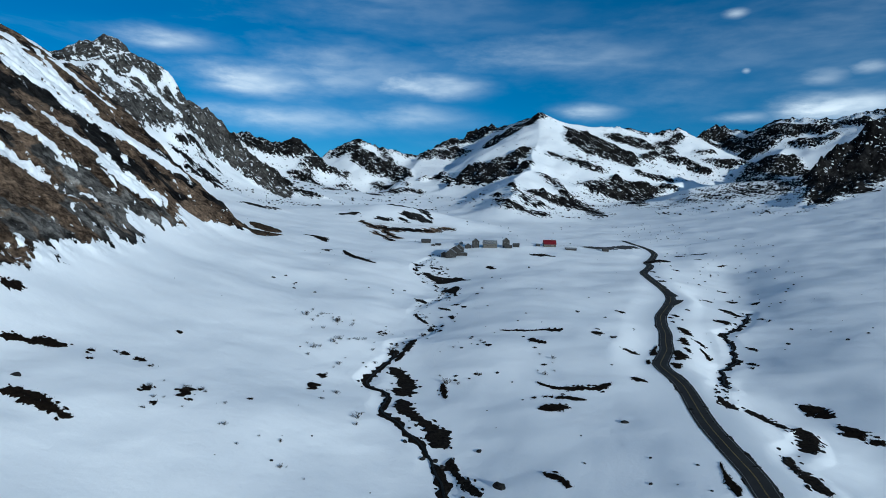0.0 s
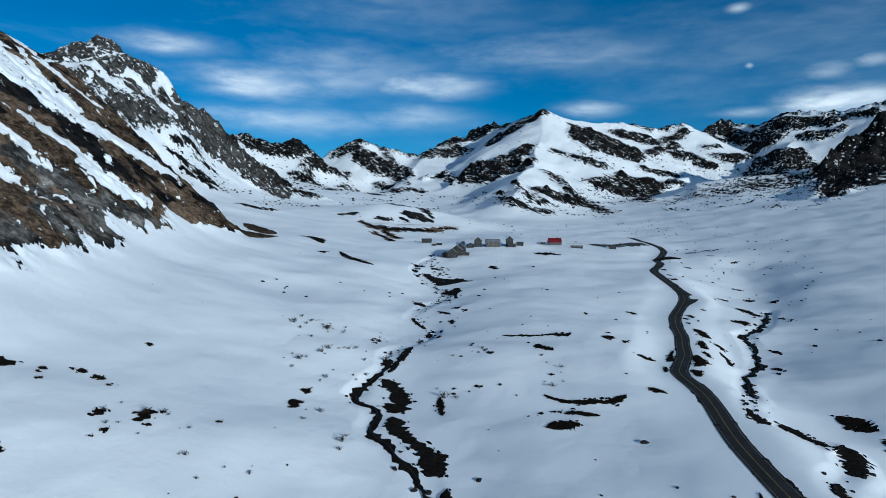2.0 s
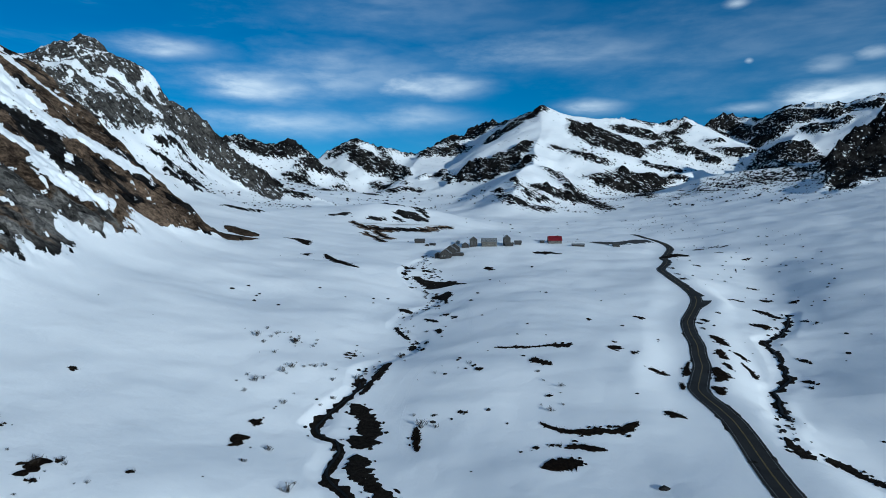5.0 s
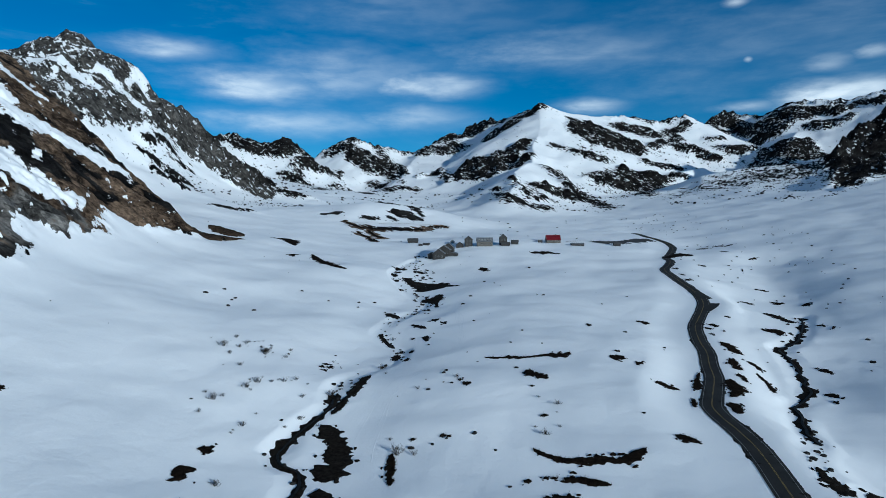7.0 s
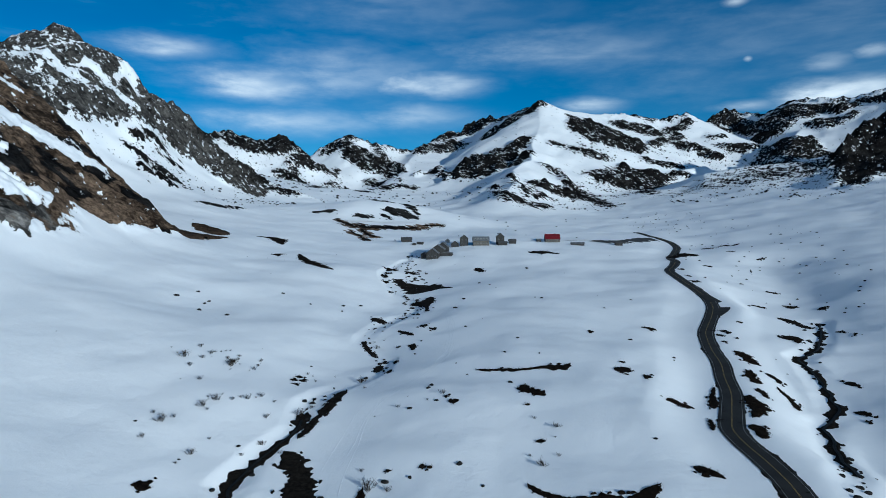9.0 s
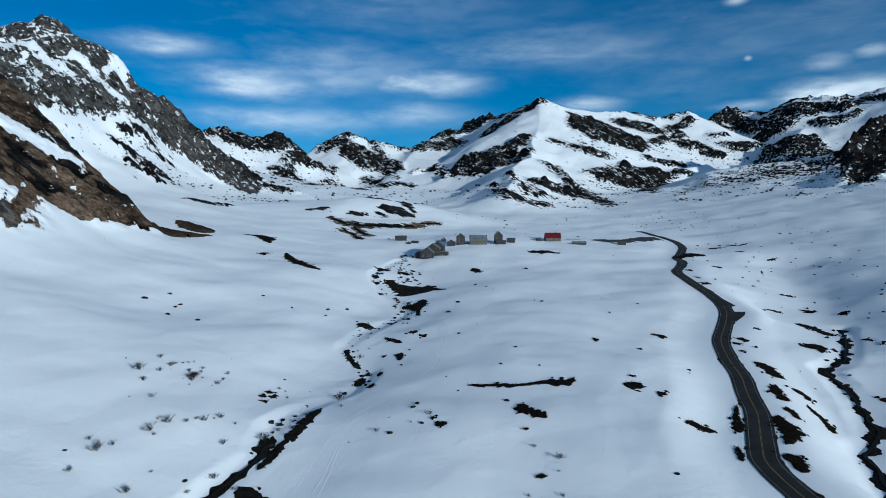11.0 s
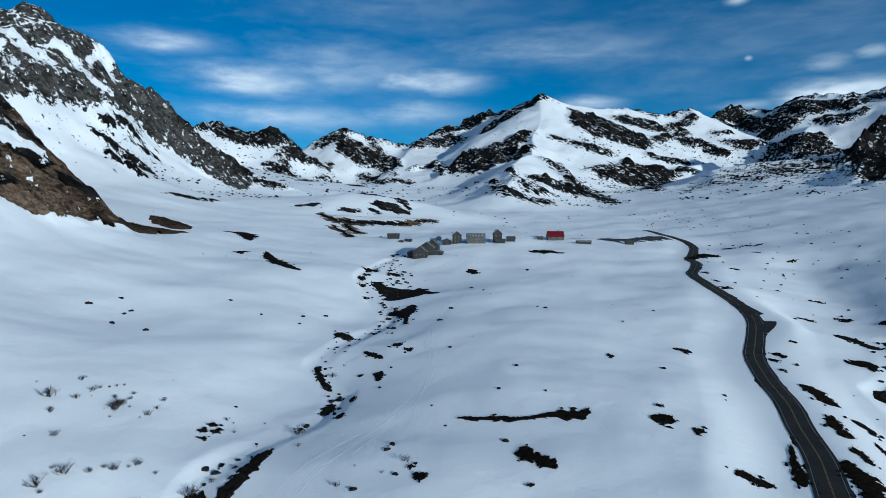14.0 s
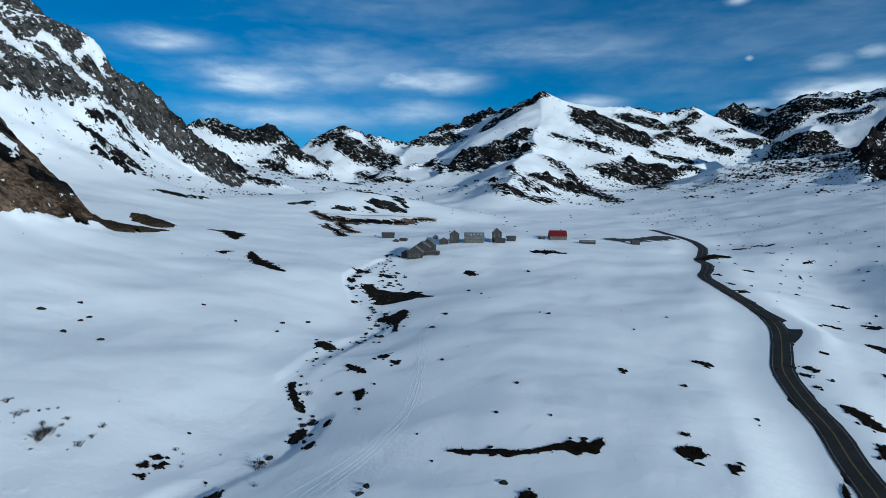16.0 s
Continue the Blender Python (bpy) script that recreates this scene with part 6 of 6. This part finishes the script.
for k in range(5):
    bm = walls_bm(1.5, 2.6, 6.6, 0.8, False)
    for v in bm.verts:
        v.co += Vector((-5.6 + 2.8 * k, -2.6, 0))
        v.co.z = max(v.co.z, 4.9)
    dormer = part("dormer", bm, FRAME, long_house, "pale dormer")
    part("pane", box_bm(-5.6 + 2.8 * k - 0.4, -4.0, 5.3, -5.6 + 2.8 * k + 0.4, -3.85, 6.4), PANE, dormer, "dark window pane")
house("bunkhouse", 74.5, 703, 7.5, 8.5, 7.6, 3.4, "tall grey gabled bunkhouse with a porch", windows=((-1.7, 2.2, 1, 1.3), (1.7, 2.2, 1, 1.3), (-1.7, 5.2, 1, 1.3), (1.7, 5.2, 1, 1.3)), category="bunkhouse")
house("porch", 76.5, 696.5, 8.5, 4, 2.4, 1.2, "low dark lean-to in front of a bunkhouse", along_x=True, roof=DARK_ROOF, category="lean-to")
house("shed", 87, 707, 7, 6, 2.2, 1.8, "low dark shed sunk in snow", roof=DARK_ROOF, along_x=True, category="shed")
house("cabin", 118.5, 740, 4.6, 4.6, 2.4, 0.5, "small grey flat-roofed cabin", along_x=True, roof=OLD_ROOF, category="cabin")
house("manager_house", 133, 742, 15.0, 10, 3.0, 4.8, "tan house with a bright red tin roof", along_x=True, wall=TAN_BOARDS, roof=RED_ROOF, windows=((-5.5, 1.7, 1.1, 1.2), (-2.5, 1.7, 1.1, 1.2), (2.5, 1.7, 1.1, 1.2), (5.5, 1.7, 1.1, 1.2)), door=0.1, chimney=3.0)
house("store", 155.5, 722, 13, 6, 1.9, 0.9, "long low grey store with a snowy roof", along_x=True, roof=OLD_ROOF, category="store")
house("hut", 199, 727, 7, 5, 2.6, 1.1, "small dark hut at the car park", along_x=True, roof=DARK_ROOF, category="hut")
house("shed", -21.5, 741, 11, 8, 2.6, 2.2, "dark collapsed shed below the mine terrace", roof=DARK_ROOF, along_x=True, turn=8, category="shed")
house("hut", 22, 725, 4.5, 4.5, 1.8, 1.5, "small pale snow-covered hut", wall=FRAME, roof=OLD_ROOF, category="hut")
house("shed", -6, 721, 6, 4, 1.2, 0.9, "collapsed dark timber shed", roof=DARK_ROOF, along_x=True, turn=-20, category="shed")
house("shed", -12, 717, 4, 3.5, 1.0, 0.9, "collapsed dark timber shed", roof=DARK_ROOF, turn=15, category="shed")
